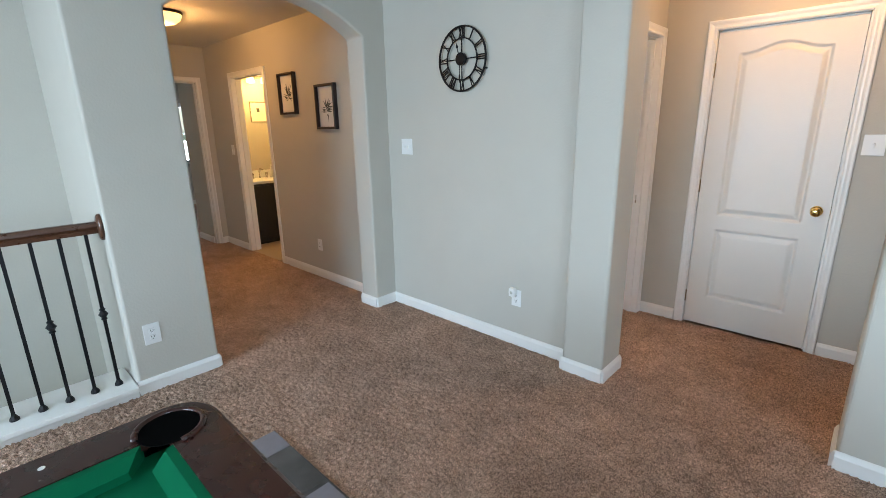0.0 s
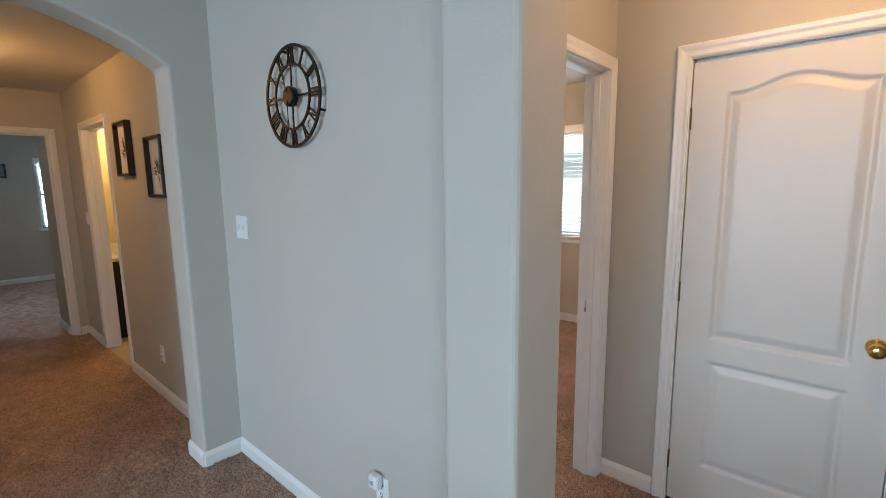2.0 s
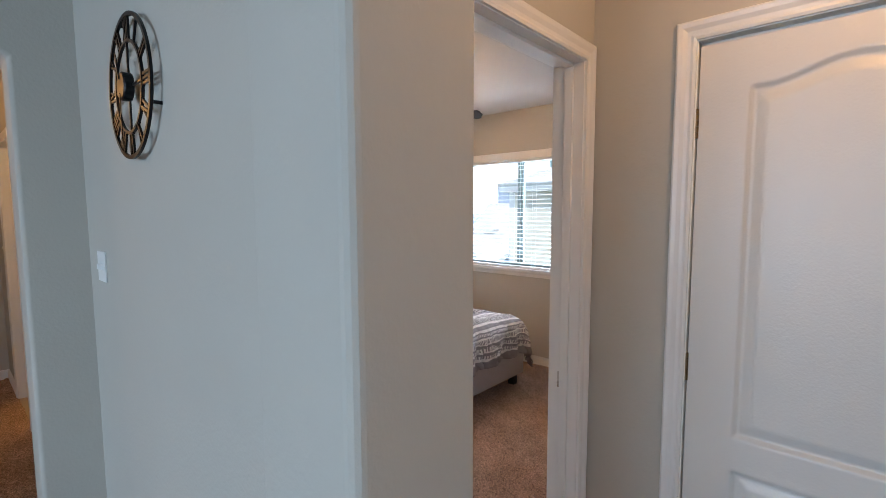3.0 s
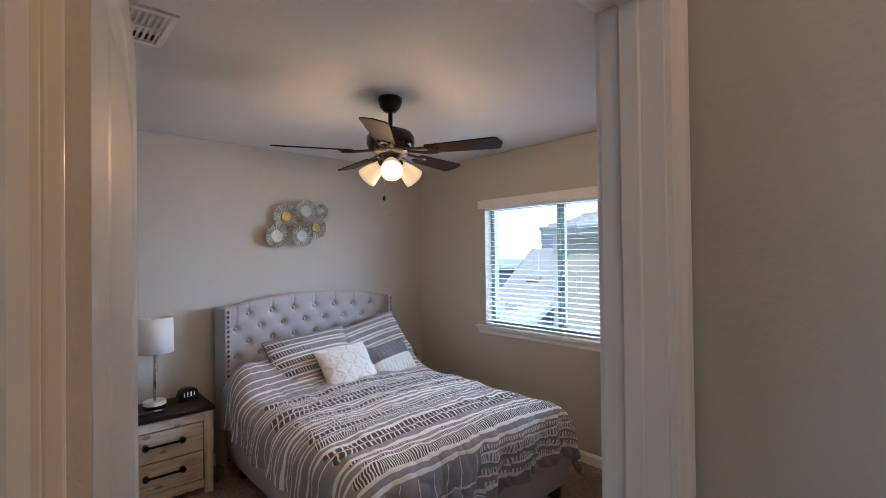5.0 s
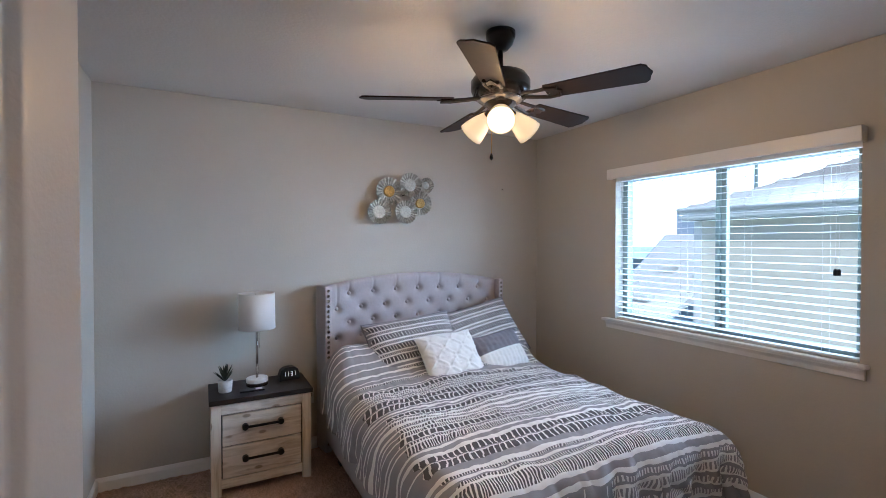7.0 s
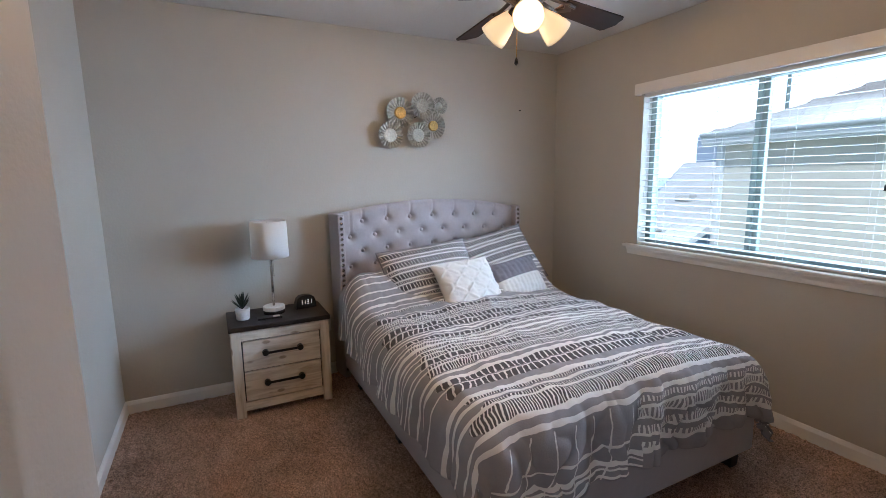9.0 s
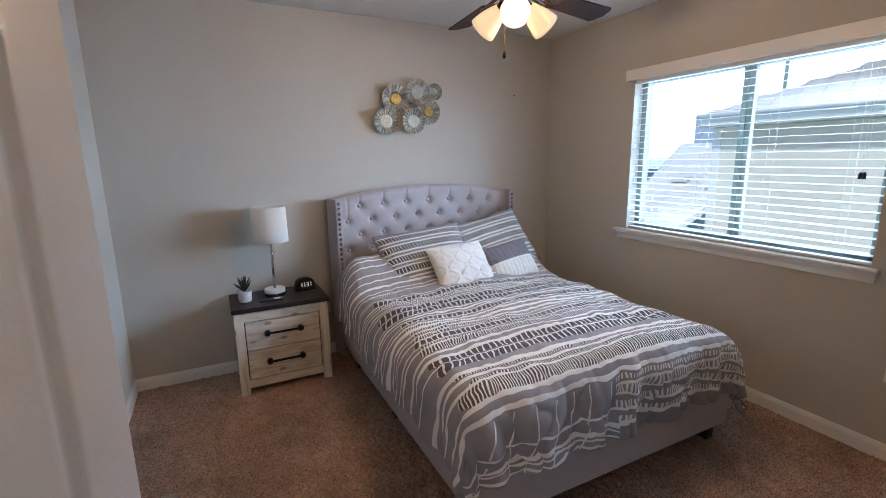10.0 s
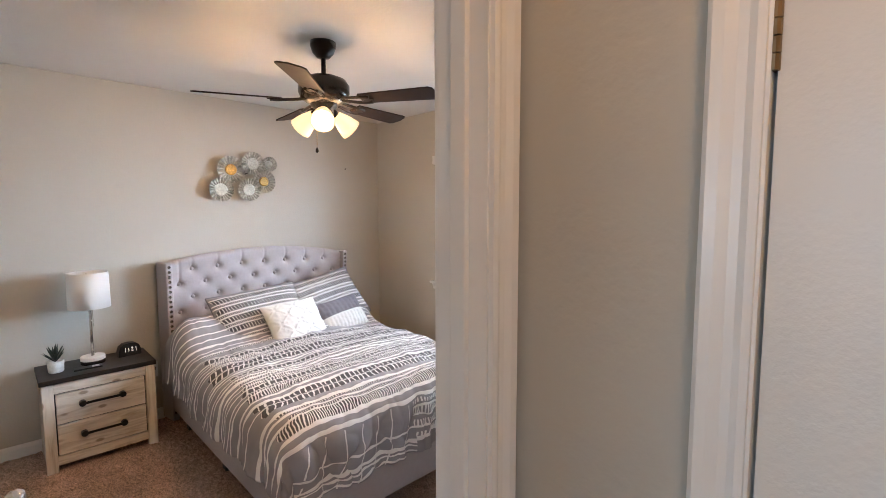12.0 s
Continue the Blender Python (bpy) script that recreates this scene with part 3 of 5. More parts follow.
baseboard((-1.18, YC, XA, YC), (XA, YC, XA, 4.552), (XA, 4.552, XAB, 4.552), (XAB, 3.245, XA, 3.245), (XA, 3.245, XA, 2.79),
          (-0.925, 4.672, -1.185, 4.672), (-0.925, 4.932, -0.925, 4.672), (-1.185, 4.672, -1.185, YC),
          (0.42, 4.70, 0.128, 4.70), (0.128, 4.70, 0.128, 4.94),
          (-0.912, YD, XD, YD), (1.2, YD, -0.040, YD),
          (XAB, YP, -4.70, YP), (-5.60, YP, -6.25, YP), (-6.25, YP, -6.25, 4.63), (-5.33, 3.725, -5.33, 2.88), (-6.25, 3.725, -5.33, 3.725),
          (-10.25, 7.9, -10.25, 2.6), (-6.35, 4.56, -6.86, 4.56), (-6.86, 4.56, -6.86, 4.9),
          (XH, YW, XH, YCB), (XDB, YW, XH, YW), (XH, YCB, XDB, YCB), (XDB, JR + 0.06, XDB, YW))


def doorway(name, axis, at, other, a0, a1, label, top=DOORH, both=True):
    """Jambs, stops and casings of a doorway through the wall between at and other."""
    root = tagged(thing(name, label, "doorway"), kind="structure")
    lo, hi = min(at, other), max(at, other)
    jt = 0.012

    def b(p0, p1, q0, q1, z0, z1):
        return (p0, p1, q0, q1, z0, z1) if axis == "x" else (q0, q1, p0, p1, z0, z1)
    for q0, q1 in ((a0 - jt, a0), (a1, a1 + jt)):
        part("jamb", boxes(b(lo, hi, q0, q1, 0, top), bevel=0.001), M_TRIM, root)
    part("jamb", boxes(b(lo, hi, a0 - jt, a1 + jt, top, top + jt), bevel=0.001), M_TRIM, root)
    c = lo + (hi - lo) * 0.52
    for q0, q1 in ((a0, a0 + 0.011), (a1 - 0.011, a1)):
        part("door_stop", boxes(b(c - 0.016, c + 0.016, q0, q1, 0, top), bevel=0.002), M_TRIM, root)
    part("door_stop", boxes(b(c - 0.016, c + 0.016, a0, a1, top - 0.011, top), bevel=0.002), M_TRIM, root)
    for face, sgn in ((at, 1 if at > other else -1), (other, 1 if other > at else -1))[:2 if both else 1]:
        if axis == "x":
            place = lambda a, z, h, f=face, s=sgn: (f + s * h, a, z)
        else:
            place = lambda a, z, h, f=face, s=sgn: (a, f + s * h, z)
        part("casing", surround(bmesh.new(), a0, a1, 0, top, CASING, place), M_TRIM, root)
    return root


bed_frame = doorway("door_frame_1", "x", XD, XDB, JL, JR, "white painted bedroom door frame with moulded casing")
closet_frame = doorway("door_frame_2", "y", YD, YD + 0.1, -0.847, -0.103, "white painted closet door frame with moulded casing", 2.060)
bath_frame = doorway("door_frame_3", "y", YP, YP + 0.11, -5.53, -4.765, "white painted bathroom door frame", both=False)
room_frame = doorway("door_frame_4", "x", -6.25, -6.35, 3.755, 4.565, "white painted door frame at the hall's end")
part("strike_plate", boxes((XDB + 0.03, XDB + 0.062, JR - 0.0025, JR + 0.002, 0.89, 0.95), bevel=0.001), M_NICKEL, bed_frame, "nickel strike plate")
part("strike_hole", boxes((XDB + 0.038, XDB + 0.054, JR - 0.0032, JR - 0.001, 0.905, 0.935)), M_DARK, bed_frame)


def panel_door(name, w, label, kz, knob_mat, both=False, h=2.03, hz=1.80):
    """Moulded two-panel door with an arched upper panel. x runs along the door from the hinges, y is its face, z up."""
    root = thing(name, label, "door")
    tagged(root, kind="structure")
    st = 0.132
    half = w / 2 - st

    def relief(X, Z):
        u = np.clip(np.abs(X - w / 2) / half, 0, 1)
        top = 1.892 + 0.048 * 0.5 * (1 + np.cos(np.pi * np.clip(u / 0.86, 0, 1)))
        dx = half - np.abs(X - w / 2)
        d1 = np.minimum(dx, np.minimum(Z - 0.835, (top - Z) * 0.93))
        d2 = np.minimum(dx, np.minimum(Z - 0.215, 0.725 - Z))
        d = np.maximum(d1, d2)
        g = np.interp(d, [-0.004, 0.0, 0.004, 0.012, 0.018, 0.040, 0.046], [0, -0.002, -0.009, -0.0125, -0.011, -0.003, -0.0015])
        return np.where(d < -0.004, 0, g)
    nu, nv = int(w / 0.0065), int(h / 0.0065)

    def face(sign, off):
        def fn(I, J):
            X, Z = I / (nu - 1) * w, J / (nv - 1) * h
            return np.stack([X, off + sign * relief(X, Z), Z], -1)
        return fn
    grid_mesh("front_panel", nu, nv, face(1, 0.0175), M_DOOR, root)
    if both:
        grid_mesh("back_panel", nu // 2, nv // 2, lambda I, J: face(-1, -0.0175)(I * 2, J * 2), M_DOOR, root)
    part("slab", boxes((0, w, -0.0035 if both else -0.0170, 0.0035, 0, h)), M_DOOR, root)
    part("edge", boxes((-0.0006, 0.0024, -0.0172, 0.0173, 0, h), (w - 0.0024, w + 0.0006, -0.0172, 0.0173, 0, h), (0, w, -0.0172, 0.0173, h - 0.002, h + 0.0006), (0, w, -0.0172, 0.0173, -0.0006, 0.002)), M_DOOR, root)
    kx = w - 0.065
    for s in ((1, -1) if both else (1,)):
        m = Matrix.Translation((kx, 0.0175 * s, kz)) @ Euler((radians(-90 * s), 0, 0)).to_matrix().to_4x4()
        k = part("knob", lathe([(0.033, 0.0), (0.033, 0.004), (0.028, 0.009), (0.013, 0.012), (0.012, 0.030), (0.018, 0.036), (0.027, 0.046), (0.029, 0.056), (0.024, 0.066), (0.012, 0.070), (0.0, 0.071)], 32, m), knob_mat, root, "round metal door knob", True)
    part("latch", boxes((w - 0.0005, w + 0.0022, -0.012, 0.012, kz - 0.028, kz + 0.028)), M_HINGE, root)
    for z in (0.20, 1.03, hz):
        hbm = bmesh.new()
        for i in range(5):
            lathe([(0.0062, z - 0.045 + i * 0.0182), (0.0062, z - 0.045 + i * 0.0182 + 0.0168)], 10, Matrix.Translation((-0.004, 0.0215, 0)), hbm)
        box(hbm, -0.010, -0.002, 0.012, 0.0185, z - 0.045, z + 0.045)
        part("hinge", hbm, M_HINGE, root, "aged metal butt hinge")
    return root


# closed closet door, hinges on the side of the bedroom doorway
closet_door = panel_door("door_1", 0.734, "closed white two-panel closet door with a brass knob", 0.92, M_BRASS)
closet_door.matrix_world = pose(-0.842, YD + 0.028, 0.014, 0, 0, 0) @ Matrix.Diagonal((1, -1, 1, 1))
# open bedroom door, swung into the room
bed_door = panel_door("door_2", 0.758, "open white two-panel bedroom door with a nickel knob", 1.01, M_NICKEL, True, hz=1.90)
bed_door.matrix_world = pose(XDB - 0.010, JL + 0.012, 0.018, 0, 0, 180 - 10.4) @ Matrix.Diagonal((1, -1, 1, 1))

# ---- loft: railing over the stairwell ----
def railing():
    root = thing("stair_railing", "black iron baluster railing with a brown wooden handrail over the stairwell", "railing", -2.94, 0, 0)
    part("curb", boxes((-0.21, 0.13, -1.7, 2.786, 0.045, 0.072), (-0.20, 0.10, -1.7, 2.786, -0.25, 0.047), bevel=0.004), M_TRIM, root, "white painted curb board")
    rail = bmesh.new()
    prof = [(-0.028, 0.0), (-0.030, 0.018), (-0.020, 0.026), (-0.030, 0.036), (-0.026, 0.052), (-0.012, 0.060), (0.012, 0.060), (0.026, 0.052), (0.030, 0.036), (0.020, 0.026), (0.030, 0.018), (0.028, 0.0)]
    m = Matrix(((1, 0, 0, 0), (0, 0, 1, -1.7), (0, 1, 0, 0.965), (0, 0, 0, 1)))
    prism(prof, 4.47, m, rail)
    part("handrail", rail, M_WOODRAIL, root, "brown stained wooden handrail")
    ros = lathe([(0.060, 0.0), (0.060, 0.012), (0.050, 0.020), (0.0, 0.021)], 32, Matrix.Translation((0.02, 2.789, 0.995)) @ Euler((radians(90), 0, 0)).to_matrix().to_4x4() @ Matrix.Diagonal((0.8, 1.2, 1, 1)))
    part("rosette", ros, M_WOODRAIL, root, "oval wooden wall rosette", True)
    for i in range(14):
        y = 2.715 - i * 0.1125
        bm = boxes((-0.008, 0.008, y - 0.008, y + 0.008, 0.072, 0.968))
        m0 = Matrix.Translation((0, y, 0.072))
        lathe([(0.021, 0.0), (0.020, 0.012), (0.012, 0.026), (0.010, 0.030)], 8, m0, bm)
        if i % 2 == 0:
            lathe([(0.008, 0.400), (0.016, 0.410), (0.011, 0.418), (0.024, 0.438), (0.011, 0.458), (0.016, 0.466), (0.008, 0.476)], 12, m0, bm)
        part("baluster", bm, M_IRON, root)


railing()


def pool_table():
    x0, x1, y0, y1, z = -1.215, -0.075, 0.55, 2.655, 0.785
    root = thing("pool_table", "mahogany pool table with green felt and leather corner pocket", "pool table")
    w = 0.135
    rail = bmesh.new()
    r = 0.10
    outer, inner = [], []
    for cx, cy, a in ((x1 - r, y1 - r, 0), (x0 + r, y1 - r, 90), (x0 + r, y0 + r, 180), (x1 - r, y0 + r, 270)):
        for k in range(7):
            t = radians(a + 15 * k)
            outer.append((cx + r * math.cos(t), cy + r * math.sin(t)))
            ix, iy = cx - math.copysign(0.03, math.cos(radians(a + 45))), cy - math.copysign(0.03, math.sin(radians(a + 45)))
            inner.append((ix, iy))
    rows = []
    for o, zz in ((0.02, z - 0.17), (0.0, z - 0.13), (0.0, z - 0.012), (0.10, z), (1.0, z), (1.0, z - 0.02)):
        rows.append([rail.verts.new((a[0] + (b[0] - a[0]) * o, a[1] + (b[1] - a[1]) * o, zz)) for a, b in zip(outer, inner)])
    n = len(outer)
    for a, b in zip(rows, rows[1:]):
        for k in range(n):
            q = [a[k], a[(k + 1) % n], b[(k + 1) % n], b[k]]
            if (q[0].co - q[1].co).length > 1e-6 or (q[2].co - q[3].co).length > 1e-6:
                rail.faces.new(q)
    part("rail", rail, M_MAHOGANY, root, "polished mahogany rail")
    part("playing_surface", boxes((x0 + 0.12, x1 - 0.12, y0 + 0.12, y1 - 0.12, z - 0.09, z - 0.045)), M_FELT, root, "green felt bed")
    zt, zn = z - 0.003, z - 0.020
    for ends, fixed, side, along in (((y0, y1), x0, 1, "y"), ((y0, y1), x1, -1, "y"), ((x0, x1), y0, 1, "x"), ((x0, x1), y1, -1, "x")):
        lo, hi = ends
        bm = bmesh.new()
        rows = []
        for d, zz, cut in ((0.122, zt, 0.178), (0.150, zt, 0.195), (0.186, zn, 0.222), (0.178, z - 0.046, 0.218), (0.122, z - 0.046, 0.178)):
            pts = ((fixed + side * d, lo + cut), (fixed + side * d, hi - cut))
            rows.append([bm.verts.new((p[0], p[1], zz) if along == "y" else (p[1], p[0], zz)) for p in pts])
        for p, q in zip(rows, rows[1:] + rows[:1]):
            bm.faces.new([p[0], p[1], q[1], q[0]])
        for k in (0, 1):
            bm.faces.new([row[k] for row in rows])
        part("cushion", bm, M_FELT, root, "green felt cushion with angled ends")
    for cx, cy in ((x0 + 0.115, y1 - 0.115), (x1 - 0.115, y1 - 0.115), (x0 + 0.115, y0 + 0.115), (x1 - 0.115, y0 + 0.115)):
        inward = math.atan2(math.copysign(1, (y0 + y1) / 2 - cy), math.copysign(1, (x0 + x1) / 2 - cx))
        arc = [(cx + 0.074 * math.cos(inward + q), cy + 0.074 * math.sin(inward + q), z + 0.001) for q in np.linspace(radians(48), radians(312), 30)]
        part("pocket", tube(arc, 0.008, 10), M_MAHOGANY, root, "rounded mahogany pocket lip", True)
        # flat black disc on the rail paints the shade inside the pocket
        part("pocket_shade_disc", lathe([(0.071, 0.0005), (0.071, 0.0025), (0.0, 0.0025)], 24, Matrix.Translation((cx, cy, z))), M_HOLE, root, "black disc painted as the shade in the pocket")
    for y in np.linspace(y0 + 0.35, y1 - 0.35, 5):
        for x in (x0 + 0.06, x1 - 0.06):
            part("sight", lathe([(0.007, 0.0), (0.007, 0.001), (0, 0.0012)], 12, Matrix.Translation((x, float(y), z))), M_PLASTIC, root, "white rail sight")
    part("apron", boxes((x0 + 0.04, x1 - 0.04, y0 + 0.04, y1 - 0.04, z - 0.30, z - 0.15), bevel=0.01), M_MAHOGANY, root)
    for x in (x0 + 0.16, x1 - 0.16):
        for y in (y0 + 0.2, y1 - 0.2):
            part("leg", lathe([(0.06, 0.012), (0.06, 0.04), (0.035, 0.08), (0.06, 0.25), (0.07, 0.42), (0.07, 0.50)], 20, Matrix.Translation((x, y, 0))), M_MAHOGANY, root, "", True)


pool_table()
rug = tagged(part("area_rug", boxes((-1.94, 0.55, -0.2, 3.15, 0.004, 0.016), bevel=0.003), M_RUG, None, "grey patchwork rug under the pool table"), category="rug")
for i, (a, b, c, d, g) in enumerate(((-1.94, -1.78, 2.99, 3.15, 0), (-1.76, -1.46, 3.0, 3.13, 1), (-1.44, -1.15, 2.98, 3.14, 0), (-1.93, -1.70, 2.70, 2.97, 1))):
    part("patch", boxes((a + 0.002, b, c, d - 0.002, 0.016, 0.0185)), (M_GREYCLOTH, M_RUG)[g], rug)


# ---- wall plates ----
def wall_plate(name, label, at, normal, kind, w=0.075, h=0.118):
    root = thing(name, label, name.replace("_", " "), *at, rz=math.degrees(math.atan2(normal[1], normal[0])) + 90)
    part("plate", boxes((-w / 2, w / 2, -0.006, 0, -h / 2, h / 2), bevel=0.002), M_PLASTIC, root)
    if kind == "outlet":
        for z in (-0.02, 0.02):
            part("socket", boxes((-0.016, 0.016, -0.0085, -0.005, z - 0.014, z + 0.014), bevel=0.003), M_PLASTIC, root)
            part("slots", boxes((-0.008, -0.005, -0.0092, -0.008, z - 0.002, z + 0.008), (0.005, 0.008, -0.0092, -0.008, z - 0.002, z + 0.008), (-0.003, 0.003, -0.0092, -0.008, z - 0.011, z - 0.006)), M_DARK, root)
    else:
        for x in ((-0.023, 0.023) if w > 0.1 else (0,)):
            part("toggle", boxes((x - 0.005, x + 0.005, -0.016, -0.005, -0.012, 0.010), bevel=0.002), M_PLASTIC, root)
    return root


wall_plate("light_switch", "white double light switch on the pale grey wall", (-2.637, YC, 1.336), (0, -1), "switch", 0.118)
wall_plate("light_switch", "white light switch beside the closet door", (0.024, YD, 1.339), (0, -1), "switch", 0.1)
o1 = wall_plate("electrical_outlet", "white outlet with an air freshener plugged in", (-1.59, YC, 0.345), (0, -1), "outlet")
fresh = thing("air_freshener", "small white plug-in air freshener in the outlet", "air freshener", -1.605, YC - 0.006, 0.385)
part("body", boxes((-0.026, 0.026, -0.040, -0.003, -0.025, 0.035), bevel=0.012, seg=3), M_PLASTIC, fresh, "", True)
part("dial", lathe([(0.010, 0), (0.010, 0.004), (0, 0.005)], 16, Matrix.Translation((0, -0.038, 0.006)) @ Euler((radians(90), 0, 0)).to_matrix().to_4x4()), M_PLATEC, fresh)
wall_plate("electrical_outlet", "white outlet low on the pale grey pier", (XA, 2.905, 0.352), (1, 0), "outlet", 0.085, 0.125)
wall_plate("electrical_outlet", "white outlet low on the hall wall", (-3.93, YP, 0.345), (0, -1), "outlet")
wall_plate("light_switch", "white light switch beside the bathroom door", (-5.72, YP, 1.25), (0, -1), "switch")
wall_plate("electrical_outlet", "white outlet low on the window wall", (-2.13, YW, 0.46), (0, -1), "outlet")
wall_plate("electrical_outlet", "white outlet beside the bed", (XH, 6.12, 0.40), (1, 0), "outlet")
plug = thing("power_plug", "black plug and cord in the bedside outlet", "plug", XH + 0.006, 6.12, 0.42)
part("plug_body", boxes((0.004, 0.045, -0.014, 0.014, -0.015, 0.015), bevel=0.004), M_DARK, plug)
part("cord", tube([(0.044, 0, 0), (0.06, 0, -0.03), (0.05, -0.01, -0.12), (0.03, -0.05, -0.2)], 0.003, 6), M_DARK, plug)


# ---- big black roman wall clock ----
def roman_clock():
    cx, cz, R = -2.05, 1.908, 0.205
    root = thing("wall_clock", "open black metal wall clock with roman numerals", "clock", cx, YC - 0.022, cz)
    face = Euler((radians(90), 0, 0)).to_matrix().to_4x4()

    def ring(r, w):
        bm = bmesh.new()
        rows = [[bm.verts.new(face @ Vector((rr * math.cos(a), rr * math.sin(a), h))) for a in np.linspace(0, 2 * math.pi, 72, endpoint=False)] for rr, h in ((r, 0), (r, 0.008), (r - w, 0.008), (r - w, 0))]
        for i in range(4):
            a, b = rows[i], rows[(i + 1) % 4]
            for k in range(72):
                bm.faces.new([a[k], a[(k + 1) % 72], b[(k + 1) % 72], b[k]])
        return bm
    part("outer_ring", ring(R, 0.011), M_BLACK, root)
    part("inner_ring", ring(R * 0.645, 0.008), M_BLACK, root)
    part("hub", lathe([(0.040, 0.0), (0.040, 0.022), (0.036, 0.026), (0, 0.026)], 32, face), M_BLACK, root, "round black movement cover")
    for a in (0, 90, 180, 270):
        bm = boxes((0.03, R * 0.62, -0.0035, 0.0035, 0.001, 0.006))
        bmesh.ops.transform(bm, matrix=face @ Matrix.Rotation(radians(a), 4, "Z"), verts=bm.verts)
        part("spoke", bm, M_BLACK, root)
    r0, r1 = R * 0.635, R * 0.955
    numerals = {1: "I", 2: "II", 3: "III", 4: "IV", 5: "V", 6: "VI", 7: "VII", 8: "VIII", 9: "IX", 10: "X", 11: "XI", 12: "XII"}
    for hour, text in numerals.items():
        wid = {"I": 0.013, "V": 0.026, "X": 0.026}
        total = sum(wid[c] for c in text)
        bm = bmesh.new()
        x = -total / 2

        def stroke(xa, xb, w):
            poly = [(xa - w, r0), (xa + w, r0), (xb + w, r1), (xb - w, r1)]
            prism(poly, 0.006, None, bm)
        for c in text:
            mid = x + wid[c] / 2
            if c == "I":
                stroke(mid, mid, 0.0036)
            elif c == "V":
                stroke(mid, mid - 0.010, 0.0036)
                stroke(mid, mid + 0.010, 0.0022)
            else:
                stroke(mid + 0.010, mid - 0.010, 0.0036)
                stroke(mid - 0.010, mid + 0.010, 0.0022)
            x += wid[c]
        prism([(-total / 2, r0), (total / 2, r0), (total / 2, r0 + 0.004), (-total / 2, r0 + 0.004)], 0.0055, None, bm)
        prism([(-total / 2, r1 - 0.004), (total / 2, r1 - 0.004), (total / 2, r1), (-total / 2, r1)], 0.0055, None, bm)
        bmesh.ops.transform(bm, matrix=face @ Matrix.Rotation(radians(-30 * hour), 4, "Z"), verts=bm.verts)
        part("numeral", bm, M_BLACK, root)
    for ang, ln, w in ((-345, 0.105, 0.004), (-180, 0.150, 0.003)):
        bm = prism([(-w, 0.02), (w, 0.02), (w * 0.7, ln * 0.62), (w * 2.4, ln * 0.72), (0, ln), (-w * 2.4, ln * 0.72), (-w * 0.7, ln * 0.62)], 0.002, Matrix.Translation((0, 0, 0.027)))
        bmesh.ops.transform(bm, matrix=face @ Matrix.Rotation(radians(ang), 4, "Z"), verts=bm.verts)
        part("hand", bm, M_BLACK, root)
    for a in (110, 340):
        m = face @ Matrix.Rotation(radians(a), 4, "Z") @ Matrix.Translation((R * 0.99, 0, -0.022))
        part("standoff", lathe([(0.005, 0), (0.005, 0.022)], 10, m), M_BLACK, root)


roman_clock()


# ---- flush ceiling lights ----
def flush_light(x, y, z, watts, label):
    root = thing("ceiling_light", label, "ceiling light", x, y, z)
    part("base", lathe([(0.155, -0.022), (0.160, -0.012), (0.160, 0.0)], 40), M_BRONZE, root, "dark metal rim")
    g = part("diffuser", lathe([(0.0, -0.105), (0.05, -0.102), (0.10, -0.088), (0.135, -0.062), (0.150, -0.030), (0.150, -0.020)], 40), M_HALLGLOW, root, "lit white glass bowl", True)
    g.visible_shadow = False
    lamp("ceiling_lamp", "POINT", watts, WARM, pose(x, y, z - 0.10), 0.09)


flush_light(-4.61, 3.79, HCEIL, HALL_W, "lit flush ceiling light with a white glass bowl in the hall")
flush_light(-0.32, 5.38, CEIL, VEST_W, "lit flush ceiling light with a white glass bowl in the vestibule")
det = thing("smoke_detector", "round white smoke detector on the hall ceiling", "smoke detector", -4.2, 3.55, HCEIL)
part("housing", lathe([(0.050, -0.038), (0.062, -0.030), (0.068, -0.008), (0.068, 0.0)], 28), M_PLASTIC, det, "", True)
part("grille", lathe([(0.0, -0.041), (0.030, -0.040), (0.034, -0.036)], 24), M_PLATEC, det)


# ---- framed botanical prints ----
def print_frame(x, z, seed, w=0.30, h=0.385):
    root = thing("framed_print", "botanical print in a dark shadow-box frame on the hall wall", "picture", x, YP, z, group="hall prints")
    place = lambda a, zz, hh: (a, -hh, zz)
    part("frame", surround(bmesh.new(), -w / 2 + 0.02, w / 2 - 0.02, -h / 2 + 0.02, h / 2 - 0.02, [(0.0, 0.004), (0.0, 0.036), (0.004, 0.040), (0.016, 0.040), (0.020, 0.036), (0.020, 0.0)], place, True), M_FRAME, root, "dark wooden frame")
    part("print", boxes((-w / 2 + 0.015, w / 2 - 0.015, -0.010, -0.004, -h / 2 + 0.015, h / 2 - 0.015)), M_PAPER, root, "white paper with a grey plant drawing")
    rng = random.Random(seed)
    bm = bmesh.new()
    for i in range(26):
        a = rng.uniform(-1.9, 1.9) if i < 20 else rng.uniform(0, 6.3)
        ln = rng.uniform(0.05, 0.115)
        poly = [(0, 0), (0.006, ln * 0.4), (0.002, ln), (-0.004, ln * 0.5)]
        m = Matrix.Translation((rng.uniform(-0.015, 0.015), -0.0105 - 0.0001 * i, rng.uniform(-0.05, 0.0))) @ Euler((radians(90), 0, 0)).to_matrix().to_4x4() @ Matrix.Rotation(a, 4, "Z")
        prism(poly, 0.0001, m, bm)
    part("drawing", bm, M_INK, root, "grey-green plant drawing")


print_frame(-4.255, 1.815, 3)
print_frame(-3.60, 1.670, 8)


